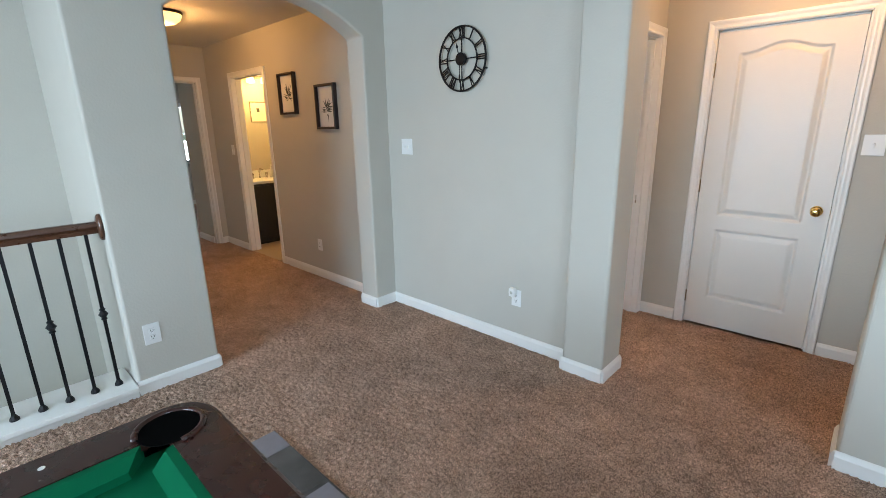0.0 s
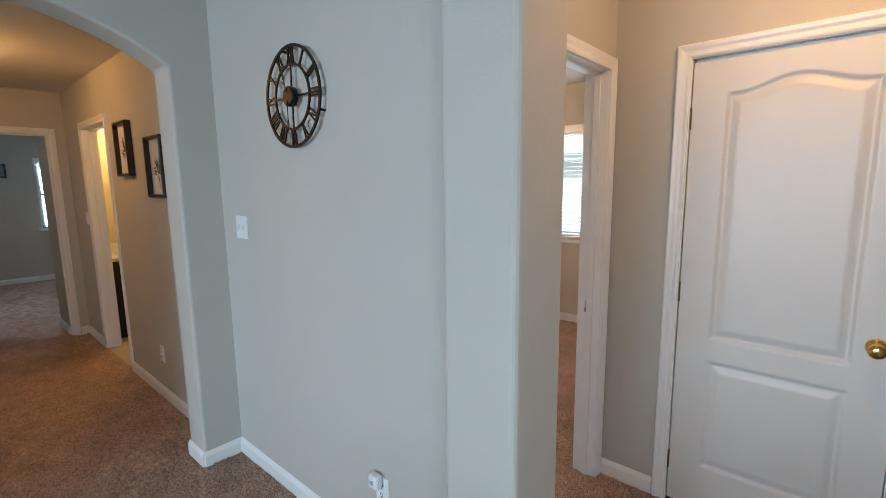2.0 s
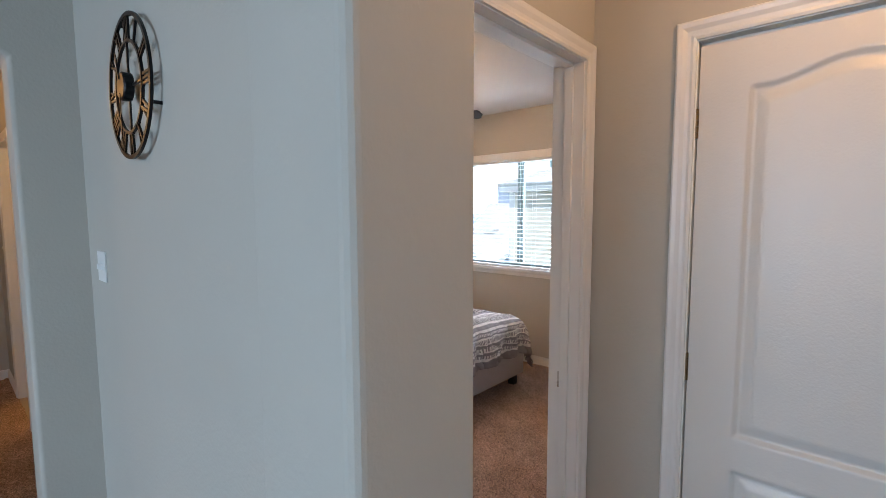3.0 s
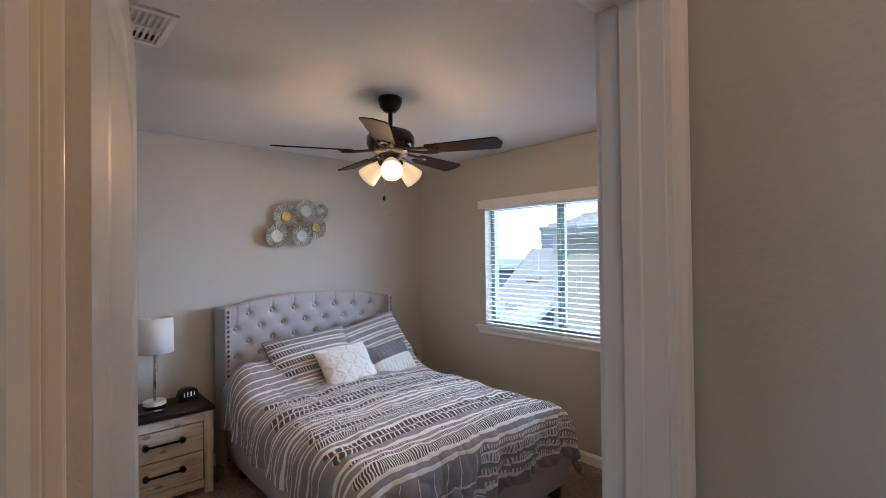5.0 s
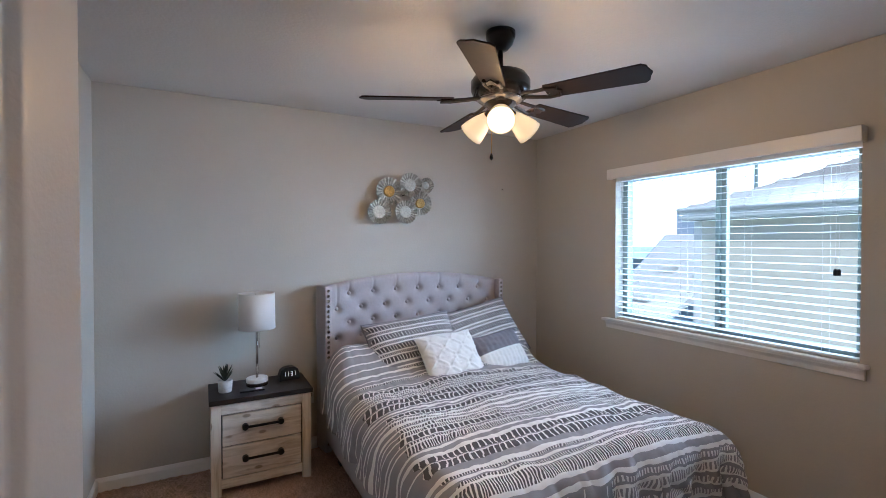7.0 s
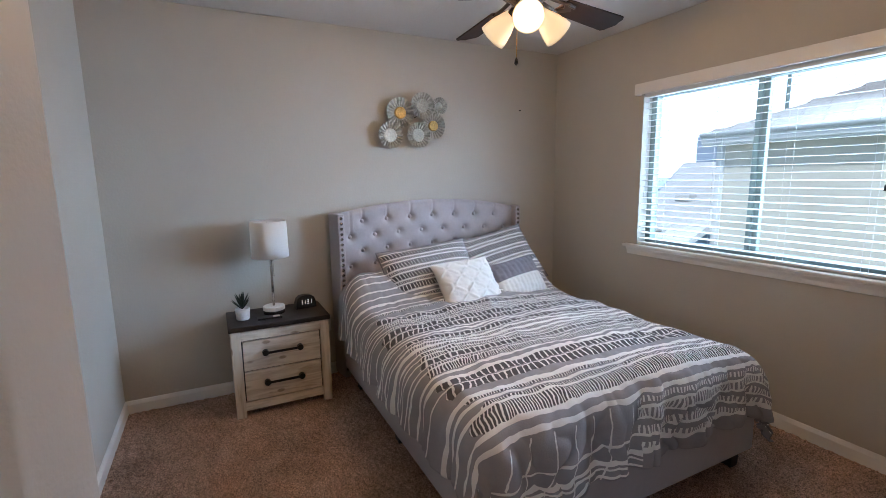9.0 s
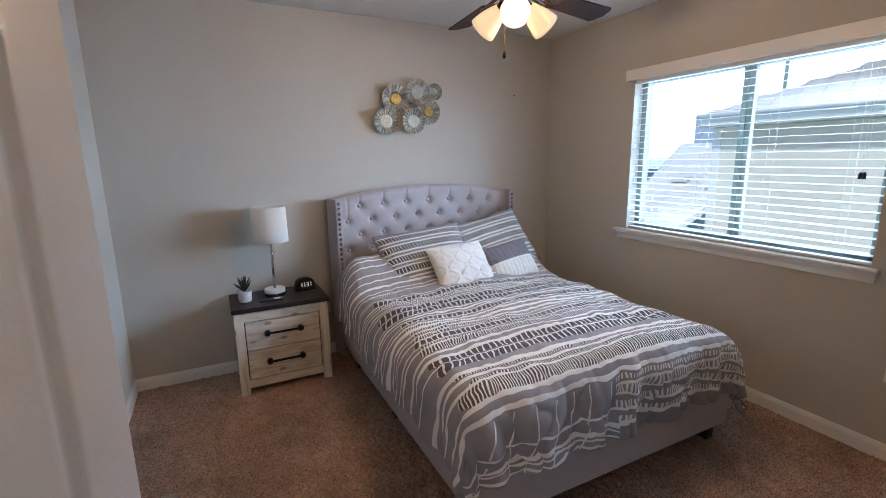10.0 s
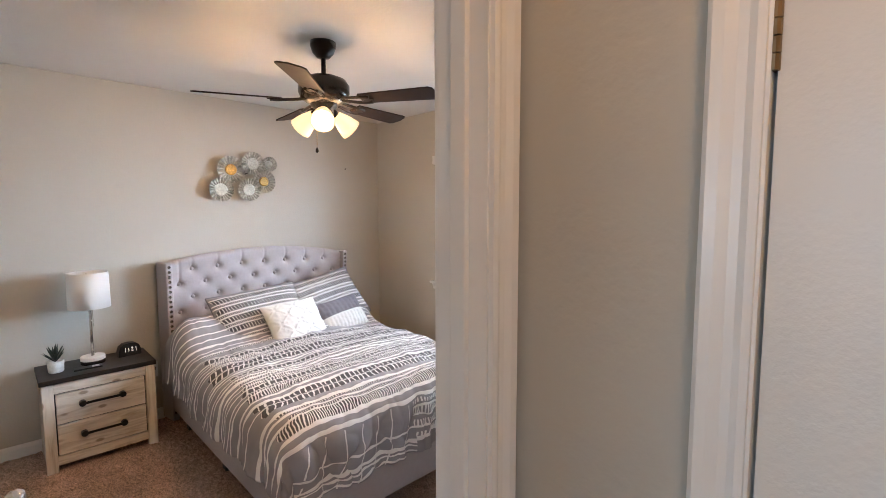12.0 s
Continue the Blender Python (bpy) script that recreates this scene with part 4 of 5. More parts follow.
# ---- bathroom, seen through its doorway ----
def bathroom():
    structure("wall_bath_side", boxes((-6.80, -4.86, 5.62, 5.68, 0, HCEIL)), M_WALL, "painted bathroom wall in yellow lamp light")
    structure("wall_bath_west", boxes((-6.34, -6.25, YP + 0.112, 5.62, 0, HCEIL)), M_WALL, "painted bathroom wall in yellow lamp light")
    v = thing("bathroom_vanity", "black bathroom vanity with a white sink top", "vanity", -6.25, 5.22, 0)
    part("cabinet", boxes((0.003, 0.48, -0.395, 0.39, 0.0, 0.80), bevel=0.004), M_DARK, v, "black painted cabinet")
    for y0, y1 in ((-0.385, -0.005), (0.005, 0.38)):
        part("door", boxes((0.48, 0.497, y0, y1, 0.10, 0.77), bevel=0.004), M_DARK, v)
    part("countertop", boxes((0.003, 0.505, -0.398, 0.395, 0.80, 0.835), bevel=0.006), M_PLASTIC, v, "white cultured marble top")
    part("backsplash", boxes((0.003, 0.024, -0.398, 0.395, 0.836, 0.935), bevel=0.004), M_PLASTIC, v, "white backsplash")
    fb = tube([(0.09, -0.02, 0.835), (0.09, -0.02, 0.93), (0.12, -0.02, 0.965), (0.18, -0.02, 0.95)], 0.011, 10)
    part("faucet", fb, M_NICKEL, v, "chrome faucet", True)
    for y in (-0.12, 0.08):
        part("tap", lathe([(0.018, 0.835), (0.013, 0.85), (0.020, 0.875), (0.022, 0.90), (0, 0.91)], 14, Matrix.Translation((0.09, y, 0))), M_NICKEL, v, "", True)
    s = thing("soap_bottle", "clear soap pump bottle on the vanity", "bottle", -6.13, 5.36, 0.836)
    part("bottle", lathe([(0.026, 0), (0.030, 0.02), (0.028, 0.10), (0.010, 0.125), (0.010, 0.14)], 16), M_PLASTIC, s, "", True)
    part("pump", boxes((-0.005, 0.005, -0.005, 0.005, 0.139, 0.165), (-0.006, 0.036, -0.006, 0.006, 0.160, 0.172)), M_PLASTIC, s)
    art = thing("wall_art", "small framed bathroom picture on a yellow-lit wall", "picture", -6.25, 5.325, 1.715)
    part("frame", surround(bmesh.new(), -0.105, 0.105, -0.125, 0.125, [(0.0, 0.002), (0.0, 0.014), (0.008, 0.016), (0.011, 0.0)], lambda q, z, h: (h, q, z), True), M_NICKEL, art)
    part("picture", boxes((0.001, 0.006, -0.107, 0.107, -0.127, 0.127)), M_PAPER, art)
    part("drawing", boxes((0.006, 0.0072, -0.02, 0.02, 0.0, 0.05)), M_INK, art, "small dark drawn shape")
    f = thing("vanity_light", "lit glass bath light bar above the vanity", "wall light", -6.25, 5.22, 2.18)
    part("bar", boxes((0.0, 0.04, -0.30, 0.30, -0.03, 0.05), bevel=0.008), M_NICKEL, f)
    for y in (-0.2, 0.0, 0.2):
        g = part("shade", lathe([(0.0, -0.11), (0.055, -0.10), (0.05, -0.04), (0.03, -0.01)], 20, Matrix.Translation((0.10, y, 0))), M_HALLGLOW, f, "lit glass shade", True)
        g.visible_shadow = False
    lamp("vanity_lamp", "POINT", BATH_W, (1.0, 0.58, 0.16), pose(-5.95, 5.22, 2.08), 0.10)


bathroom()


# ---- second bedroom, seen through the hall's end ----
def far_room():
    d = thing("dresser", "dark wooden dresser in the second bedroom", "dresser", -8.2, 3.75, 0)
    part("body", boxes((-0.6, 0.55, -0.25, 0.22, 0.05, 0.90), bevel=0.006), M_NSTOP, d)
    part("top", boxes((-0.62, 0.57, -0.26, 0.24, 0.90, 0.93), bevel=0.006), M_NSTOP, d)
    for x in (-0.55, 0.5):
        for y in (-0.2, 0.17):
            part("foot", boxes((x - 0.03, x + 0.03, y - 0.03, y + 0.03, 0.0, 0.06)), M_NSTOP, d)
    for z in (0.12, 0.39, 0.66):
        part("drawer", boxes((-0.56, 0.51, 0.22, 0.236, z, z + 0.24), bevel=0.004), M_NSTOP, d)
    a = thing("wall_art", "long blue-grey framed artwork on the far bedroom wall", "picture", -10.25, 4.22, 1.80)
    part("frame", surround(bmesh.new(), -0.36, 0.36, -0.085, 0.085, FRAMEP, lambda q, z, h: (h, q, z), True), M_DARK, a)
    part("picture", boxes((0.001, 0.008, -0.362, 0.362, -0.087, 0.087)), M_PEWTER, a)
    w = tagged(thing("window_2", "bright white-framed window with a blind in the second bedroom", "window", -10.30, 5.35, 0.86), kind="structure")
    part("window_frame", boxes((-0.02, 0.02, -0.40, -0.36, 0, 1.12), (-0.02, 0.02, 0.36, 0.40, 0, 1.12), (-0.02, 0.02, -0.36, 0.36, 1.08, 1.12), (-0.02, 0.02, -0.36, 0.36, 0, 0.04), (-0.02, 0.02, -0.36, 0.36, 0.54, 0.58)), M_VINYL, w)
    part("window_sill", boxes((0.02, 0.12, -0.46, 0.46, -0.03, 0.0), bevel=0.004), M_TRIM, w)
    part("header", boxes((0.02, 0.10, -0.42, 0.42, 1.07, 1.15), bevel=0.004), M_TRIM, w)
    for i in range(26):
        part("slat", boxes((0.03, 0.075, -0.395, 0.395, 0.03 + 0.04 * i, 0.033 + 0.04 * i)), M_SLAT, w)
    g = part("pane", boxes((-0.004, 0.0, -0.37, 0.37, 0.03, 1.09)), M_GLASS, w)
    g.visible_shadow = False


far_room()


# ---- bedroom window with blinds ----
def bedroom_window():
    y = YW + 0.105
    w = tagged(thing("window_1", "two-pane sliding bedroom window in a vinyl frame", "window", 0, y, 0), kind="structure")
    fw = 0.045
    part("window_frame", boxes((WX0, WX0 + fw, -0.02, 0.04, WZ0, WZ1), (WX1 - fw, WX1, -0.02, 0.04, WZ0, WZ1), (WX0 + fw, WX1 - fw, -0.02, 0.04, WZ1 - fw, WZ1), (WX0 + fw, WX1 - fw, -0.02, 0.04, WZ0, WZ0 + fw), bevel=0.003), M_VINYL, w)
    xm = -3.035
    part("meeting_rail", boxes((xm - 0.035, xm - 0.003, -0.012, 0.028, WZ0 + fw, WZ1 - fw), (xm - 0.003, xm + 0.030, 0.0, 0.038, WZ0 + fw, WZ1 - fw), bevel=0.004), M_VINYL, w, "grey vinyl meeting rail")
    for a, b, d in ((WX0 + fw, xm - 0.03, 0.005), (xm + 0.025, WX1 - fw, 0.02)):
        g = part("pane", boxes((a, b, d, d + 0.004, WZ0 + fw, WZ1 - fw)), M_GLASS, w, "clear glass")
        g.visible_shadow = False
    sill = boxes((WX0 - 0.10, WX1 + 0.04, -0.15, 0.0, WZ0 - 0.022, WZ0 - 0.001), bevel=0.006)
    part("window_sill", sill, M_TRIM, w, "white painted sill")
    apron = prism([(0, 0), (-0.014, 0.004), (-0.018, 0.03), (-0.030, 0.05), (-0.030, 0.058), (0, 0.058)], WX1 - WX0 + 0.10, Matrix(((0, 0, 1, WX0 - 0.075), (1, 0, 0, -0.105), (0, 1, 0, WZ0 - 0.081), (0, 0, 0, 1))))
    part("apron", apron, M_TRIM, w, "white moulded apron")
    # blinds
    b = thing("window_blind", "open white horizontal slat blind with a valance over the window", "blind", 0, YW, 0)
    part("valance", boxes((WX0 - 0.035, WX1 + 0.02, -0.062, -0.048, 2.045, 2.122), (WX0 - 0.035, WX0 - 0.022, -0.048, -0.001, 2.045, 2.122), (WX1 + 0.007, WX1 + 0.02, -0.048, -0.001, 2.045, 2.122), bevel=0.004), M_TRIM, b, "white valance")
    part("head_rail", boxes((WX0 + 0.004, WX1 - 0.004, 0.004, 0.06, 2.03, 2.072)), M_TRIM, b)
    part("bottom_rail", boxes((WX0 + 0.006, WX1 - 0.006, 0.008, 0.058, 0.960, 0.976), bevel=0.004), M_SLAT, b)
    me = None
    for i in range(24):
        z = 1.006 + i * 0.0430
        if me is None:
            bm = prism([(-0.024, -0.0010), (0.0, 0.0006), (0.024, -0.0010), (0.024, 0.0010), (0.0, 0.0026), (-0.024, 0.0010)], WX1 - WX0 - 0.014, Matrix(((0, 0, 1, WX0 + 0.007), (1, 0, 0, 0), (0, 1, 0, 0), (0, 0, 0, 1))))
            me = mesh_of("slat", bm, M_SLAT)
        s = new("slat", me)
        s.parent = b
        s.matrix_basis = pose(0, 0.033, z, 4 + 0.8 * math.sin(i * 2.1), 0, 0)
    for x in (WX0 + 0.16, -3.25, -2.84, WX1 - 0.16):
        for dx, dy in ((0, 0.006), (0.012, 0.060)):
            part("ladder_cord", tube([(x + dx, dy, 0.972), (x + dx, dy, 2.03)], 0.0011, 5), M_SLAT, b)
    for x, z in ((WX1 - 0.10, 1.42), (WX1 - 0.085, 1.42)):
        part("pull_cord", tube([(x, -0.006, 2.03), (x + 0.003, -0.01, 1.7), (x, -0.006, z)], 0.0013, 6), M_SLAT, b)
        part("tassel", lathe([(0.010, -0.035), (0.009, -0.01), (0.003, 0.0)], 12, Matrix.Translation((x, -0.006, z))), M_DARK, b, "dark cord tassel")
    part("tilt_cord", tube([(WX0 + 0.05, -0.004, 2.03), (WX0 + 0.05, -0.006, 1.35)], 0.0013, 6), M_SLAT, b)
    part("tilt_tassel", lathe([(0.008, -0.03), (0.007, -0.008), (0.002, 0.0)], 12, Matrix.Translation((WX0 + 0.05, -0.006, 1.35))), M_SLAT, b)


bedroom_window()


# ---- neighbouring house outside the window ----
def neighbour():
    h = thing("neighbour_house", "cream neighbouring house with a shingled hip roof in the sun", "house", -2.0, 13.0, -3.0)
    X0, X1 = -4.5, 9.0
    part("wall", boxes((X0 + 0.12, X1 - 0.3, 0.27, 9.0, 0, 4.94)), M_SIDING, h, "cream siding wall")
    part("corner_trim", boxes((X0 + 0.08, X0 + 0.22, 0.25, 0.31, 0, 4.94), bevel=0.006), M_FASCIA, h, "white corner board")
    roof = bmesh.new()
    e = [(X0, 0.0, 5.14), (X1, 0.0, 5.14), (X1, 9.4, 5.14), (X0, 9.4, 5.14)]
    t = [(X0 + 4.7, 4.7, 7.15), (X1 - 4.7, 4.7, 7.15)]
    v = [roof.verts.new(p) for p in e + t]
    for f in ((0, 1, 5, 4), (1, 2, 5), (2, 3, 4, 5), (3, 0, 4), (3, 2, 1, 0)):
        roof.faces.new([v[i] for i in f])
    part("roof", roof, M_SHINGLE, h, "weathered shingle hip roof")
    me = None
    for row in range(12):
        y = 0.02 + row * 0.16
        x = X0 + y + 0.04
        k = 0
        while x < 1.6 and k < 26:
            if me is None:
                me = mesh_of("shingle", boxes((0.004, 0.316, -0.004, 0.175, 0.004, 0.014)), M_SHINGLE)
            sh = new("shingle", me)
            sh.parent = h
            sh.matrix_basis = pose(x + 0.11 * (row % 3), y, 5.14 + 0.4277 * y, 23.15 + 1.0, 0, 0)
            x += 0.32
            k += 1
    part("fascia", boxes((X0, X1, -0.03, 0.0, 4.97, 5.15), (X0 - 0.03, X0, -0.03, 9.4, 4.97, 5.15), bevel=0.01), M_FASCIA, h, "white fascia board")
    part("gutter", tube([(X0 - 0.02, -0.06, 5.12), (X1, -0.06, 5.12)], 0.045, 8), M_FASCIA, h, "white gutter", True)
    part("soffit", boxes((X0, X1, 0.0, 0.30, 4.945, 4.97), (X0, X0 + 0.20, 0.30, 9.4, 4.945, 4.97)), M_FASCIA, h)
    part("vent_pipe", lathe([(0.03, 0), (0.03, 0.62)], 10, Matrix.Translation((-3.75, 0.95, 5.45))), M_VINYL, h, "grey vent pipe")
    low = bmesh.new()
    a = [(-6.98, 3.0, 4.75), (-4.42, 3.0, 4.75), (-4.42, -0.8, 3.15), (-5.70, -0.8, 3.15)]
    top = [low.verts.new(p) for p in a]
    bot = [low.verts.new((x, y, z - 0.12)) for x, y, z in a]
    low.faces.new(top)
    low.faces.new(bot[::-1])
    for i in range(4):
        j = (i + 1) % 4
        low.faces.new([top[i], bot[i], bot[j], top[j]])
    part("lower_roof", low, M_SHINGLE_SUN, h, "lower shingle roof with sunlight painted into its pale colour")
    part("rake_board", tube([(-7.0, 3.0, 4.72), (-5.72, -0.8, 3.12)], 0.035, 4), M_BLUE_SHADE, h, "dark rake edge")
    for x, y in ((-5.55, 1.1), (-5.2, -0.1)):
        part("roof_vent", boxes((x - 0.17, x + 0.17, y - 0.12, y + 0.12, 3.48 + 0.42 * y, 3.60 + 0.42 * y), bevel=0.02), M_SHINGLE_SUN, h, "low roof vent")
    part("lower_wall", boxes((-5.5, -4.40, -0.4, 2.9, 0, 2.95), (-6.7, -4.42, 3.02, 3.4, 0, 5.35)), M_BLUE_SHADE, h, "recessed wall coloured blue-grey for shade")
    f = thing("far_house", "far house coloured blue-grey for shade, behind the neighbour's roof", "house", -15, 22, -3.0)
    part("wall", boxes((-4, 4, 0, 8, 0, 3.9)), M_BLUE_SHADE, f)
    part("roof", prism([(-0.4, 0), (8.4, 0), (4.0, 0.4)], 9, Matrix(((0, 0, 1, -4.5), (1, 0, 0, 0), (0, 1, 0, 3.9), (0, 0, 0, 1)))), M_BLUE_SHADE, f)


neighbour()


def hazy_sky():
    """Bright summer haze far behind the houses, paler towards the horizon."""
    m = bpy.data.materials.new("hazy_sky")
    m.use_nodes = True
    nt = m.node_tree
    nt.nodes.remove(nt.nodes["Principled BSDF"])
    em = nt.nodes.new("ShaderNodeEmission")
    em.inputs["Strength"].default_value = HAZE
    tc = nt.nodes.new("ShaderNodeTexCoord")
    sep = nt.nodes.new("ShaderNodeSeparateXYZ")
    ramp = nt.nodes.new("ShaderNodeValToRGB")
    e = ramp.color_ramp.elements
    e[0].position, e[0].color = 0.0, (0.95, 0.97, 1.0, 1)
    e[1].position, e[1].color = 1.0, (0.42, 0.66, 1.0, 1)
    mr = nt.nodes.new("ShaderNodeMapRange")
    mr.inputs["From Min"].default_value, mr.inputs["From Max"].default_value = 2.0, 34.0
    nt.links.new(tc.outputs["Object"], sep.inputs[0])
    nt.links.new(sep.outputs[2], mr.inputs["Value"])
    nt.links.new(mr.outputs[0], ramp.inputs["Fac"])
    nt.links.new(ramp.outputs[0], em.inputs["Color"])
    nt.links.new(em.outputs[0], nt.nodes["Material Output"].inputs["Surface"])
    R = 90.0
    bm = bmesh.new()
    low, high = [], []
    for k in range(25):
        t = radians(20 + 140 * k / 24)
        low.append(bm.verts.new((R * math.cos(t), R * math.sin(t), -3.0)))
        high.append(bm.verts.new((R * math.cos(t), R * math.sin(t), 45.0)))
    for k in range(24):
        bm.faces.new([low[k], low[k + 1], high[k + 1], high[k]])
    structure("backdrop", bm, m, "pale hazy summer sky")


hazy_sky()
structure("ground", boxes((-600, 600, -600, 600, -3.2, -3.0)), M_GROUND, "lawn around the houses")


# ---- the bed ----
def bed():
    root = thing("bed", "grey linen upholstered wingback bed with a button-tufted headboard", "bed", 0, 6.985, 0)
    HY = 0.775
    nu, nv = 190, 120
    zb, xf = 0.30, -4.675
    btn = []
    for r, (z, off) in enumerate(((1.155, 0.0), (1.045, 0.5), (0.935, 0.0), (0.825, 0.5), (0.715, 0.0))):
        for k in range(-4, 5):
            yy = (k + off) * 0.192 + 0.0
            if abs(yy) < 0.70:
                btn.append((yy, z + (0.03 * (1 - (yy / 0.75) ** 2))))

    def top(y):
        return 1.225 + 0.085 * (1 - (y / HY) ** 2)

    def fn(I, J):
        Y = (I / (nu - 1) * 2 - 1) * HY
        s = J / (nv - 1)
        T = top(Y)
        Z = zb + (T - zb) * s
        D = np.full(Y.shape, 0.03)
        for by, bz in btn:
            d2 = (Y - by) ** 2 + (Z - bz) ** 2
            D -= 0.030 * np.exp(-d2 / 0.0006) + 0.014 * np.exp(-d2 / 0.0032)
        for by, bz in btn[:8]:
            D -= 0.010 * np.exp(-((Y - by) / 0.007) ** 2) * (Z > bz)
        edge = np.minimum(np.minimum(s * 1.0, (1 - s)) * (T - zb), HY - np.abs(Y))
        D -= 0.03 * np.clip(1 - edge / 0.035, 0, 1) ** 2
        return np.stack([xf + D, Y, Z], -1)
    grid_mesh("headboard", nu, nv, fn, M_BED, root, label="tufted grey headboard")
    back = prism([(-HY, 0.12)] + [(HY * 1.0, 0.12)] + [(y, top(y) - 0.006) for y in np.linspace(HY, -HY, 21)], 0.055, Matrix(((0, 0, 1, -4.735), (1, 0, 0, 0), (0, 1, 0, 0), (0, 0, 0, 1))))
    part("headboard_back", back, M_BED, root)
    for by, bz in btn:
        part("button", lathe([(0.014, 0), (0.013, 0.005), (0.007, 0.009), (0, 0.010)], 12, Matrix.Translation((xf - 0.004, by, bz)) @ Euler((0, radians(90), 0)).to_matrix().to_4x4()), M_BED, root, "", True)
    for s in (-1, 1):
        y0, y1 = sorted((s * 0.765, s * 0.812))
        wing = boxes((-4.735, -4.570, y0, y1, 0.02, 1.232), bevel=0.008)
        for v in wing.verts:
            v.co.y -= s * 0.030 * (v.co.x + 4.735) / 0.16
        part("wing", wing, M_BED, root, "upholstered side wing")
        for i in range(31):
            part("nailhead", lathe([(0.0115, 0), (0.010, 0.004), (0.005, 0.0065), (0, 0.007)], 10, Matrix.Translation((-4.571, s * 0.7585, 0.085 + i * 0.0372)) @ Euler((0, radians(90), 0)).to_matrix().to_4x4()), M_NAIL, root, "", True)
    for s in (-1, 1):
        y0, y1 = sorted((s * 0.735, s * 0.775))
        part("side_rail", boxes((-4.60, -2.60, y0, y1, 0.105, 0.34), bevel=0.012), M_BED, root, "upholstered side rail")
    part("foot_rail", boxes((-2.64, -2.585, -0.775, 0.775, 0.105, 0.34), bevel=0.012), M_BED, root, "upholstered foot rail")
    for x, y in ((-2.66, -0.71), (-2.66, 0.71), (-3.65, -0.70), (-3.65, 0.70), (-4.4, -0.70), (-4.4, 0.70)):
        part("leg", boxes((x - 0.03, x + 0.03, y - 0.03, y + 0.03, 0.0, 0.14), bevel=0.004), M_DARK, root, "dark wooden leg")
    mt = thing("mattress", "white mattress mostly hidden by the duvet", "mattress", 0, 6.985, 0)
    part("mattress_body", boxes((-4.64, -2.66, -0.73, 0.73, 0.33, 0.565), bevel=0.05, seg=3), M_WHITECLOTH, mt)


bed()


def vnoise(X, Y, Z=0.0):
    out = np.empty(X.size)
    for i, (a, b) in enumerate(zip(X.ravel(), Y.ravel())):
        out[i] = noise.noise(Vector((a, b, Z)))
    return out.reshape(X.shape)


def duvet():
    nu, nv = 240, 260
    A, B0, B1 = 1.03, 0.0, 2.18

    def fold(s, flat, r, hang):
        """Arc length s past a rounded edge: run outwards and drop."""
        t = np.clip(s - flat, 0, None)
        q = r * math.pi / 2
        th = np.clip(t / r, 0, math.pi / 2)
        run = np.minimum(s, flat) + r * np.sin(th) + np.clip(t - q, 0, None) * 0.10
        drop = r * (1 - np.cos(th)) + np.clip(t - q, 0, None) * 0.99
        return run, drop

    def fn(I, J):
        a = (I / (nu - 1) * 2 - 1) * A
        b = B0 + J / (nv - 1) * (B1 - B0)
        ra, da = fold(np.abs(a), 0.685, 0.13, 0.3)
        rb, db = fold(b, 1.80, 0.13, 0.3)
        n1 = vnoise(a * 2.6, b * 2.6)
        n2 = vnoise(a * 9.0, b * 13.0, 3.3)
        n3 = vnoise(a * 24.0, b * 34.0, 7.7)
        side = np.clip(da / 0.25, 0, 1)
        foot = np.clip(db / 0.25, 0, 1)
        flute_s = (np.sin(b * 21 + 4 * n1) * 0.014 + np.sin(b * 47 + 5 * n2) * 0.006) * side
        flute_f = (np.sin(a * 24 + 5 * n1) * 0.026 + np.sin(a * 55 + 6 * n2) * 0.009) * foot ** 0.7
        pucker = vnoise(a * 30.0, b * 7.0, 5.1) * 0.0045 + np.abs(vnoise(a * 5.0, b * 4.0, 9.4)) * -0.022
        x = -4.52 + rb + flute_f + 0.02 * n1 * foot
        y = np.sign(a) * (ra + flute_s) + 0.02 * n1 * side
        corner = np.minimum(da, db)
        z = 0.625 - np.maximum(da, db) - 0.6 * corner
        head = np.exp(-((b - 0.14) / 0.20) ** 2)
        z = z + 0.19 * head * (1 - side) + 0.05 * head * side
        z = z + 0.020 * n1 * (1 - side) * (1 - foot) + 0.006 * n2 * (1 - foot * 0.5) + 0.004 * n3 + pucker
        z = z + 0.03 * np.cos(np.clip(a / 0.75, -1, 1) * math.pi / 2) * (1 - foot) - 0.012
        return np.stack([x, y, np.maximum(z, 0.06)], -1)

    ob = grid_mesh("duvet", nu, nv, fn, M_DUVET, None, lambda I, J: np.stack([(I / (nu - 1) * 2 - 1) * A, B0 + J / (nv - 1) * (B1 - B0)], -1))
    ob.matrix_world = pose(0, 6.985, 0)
    sol = ob.modifiers.new("thick", "SOLIDIFY")
    sol.thickness, sol.offset = 0.018, -1
    js, us = np.arange(0, nv, 2), np.arange(0, nu, 2)
    for I, J in ((np.zeros_like(js), js), (np.full_like(js, nu - 1), js), (us, np.full_like(us, nv - 1))):
        part("hem", tube([tuple(p) for p in fn(I[:, None], J[:, None])[:, 0, :]], 0.0055, 6), M_GREYCLOTH, ob, "stitched grey hem", True)
    tagged(ob, "grey duvet with white ruffled stripes spread over the bed", "bedding")


duvet()


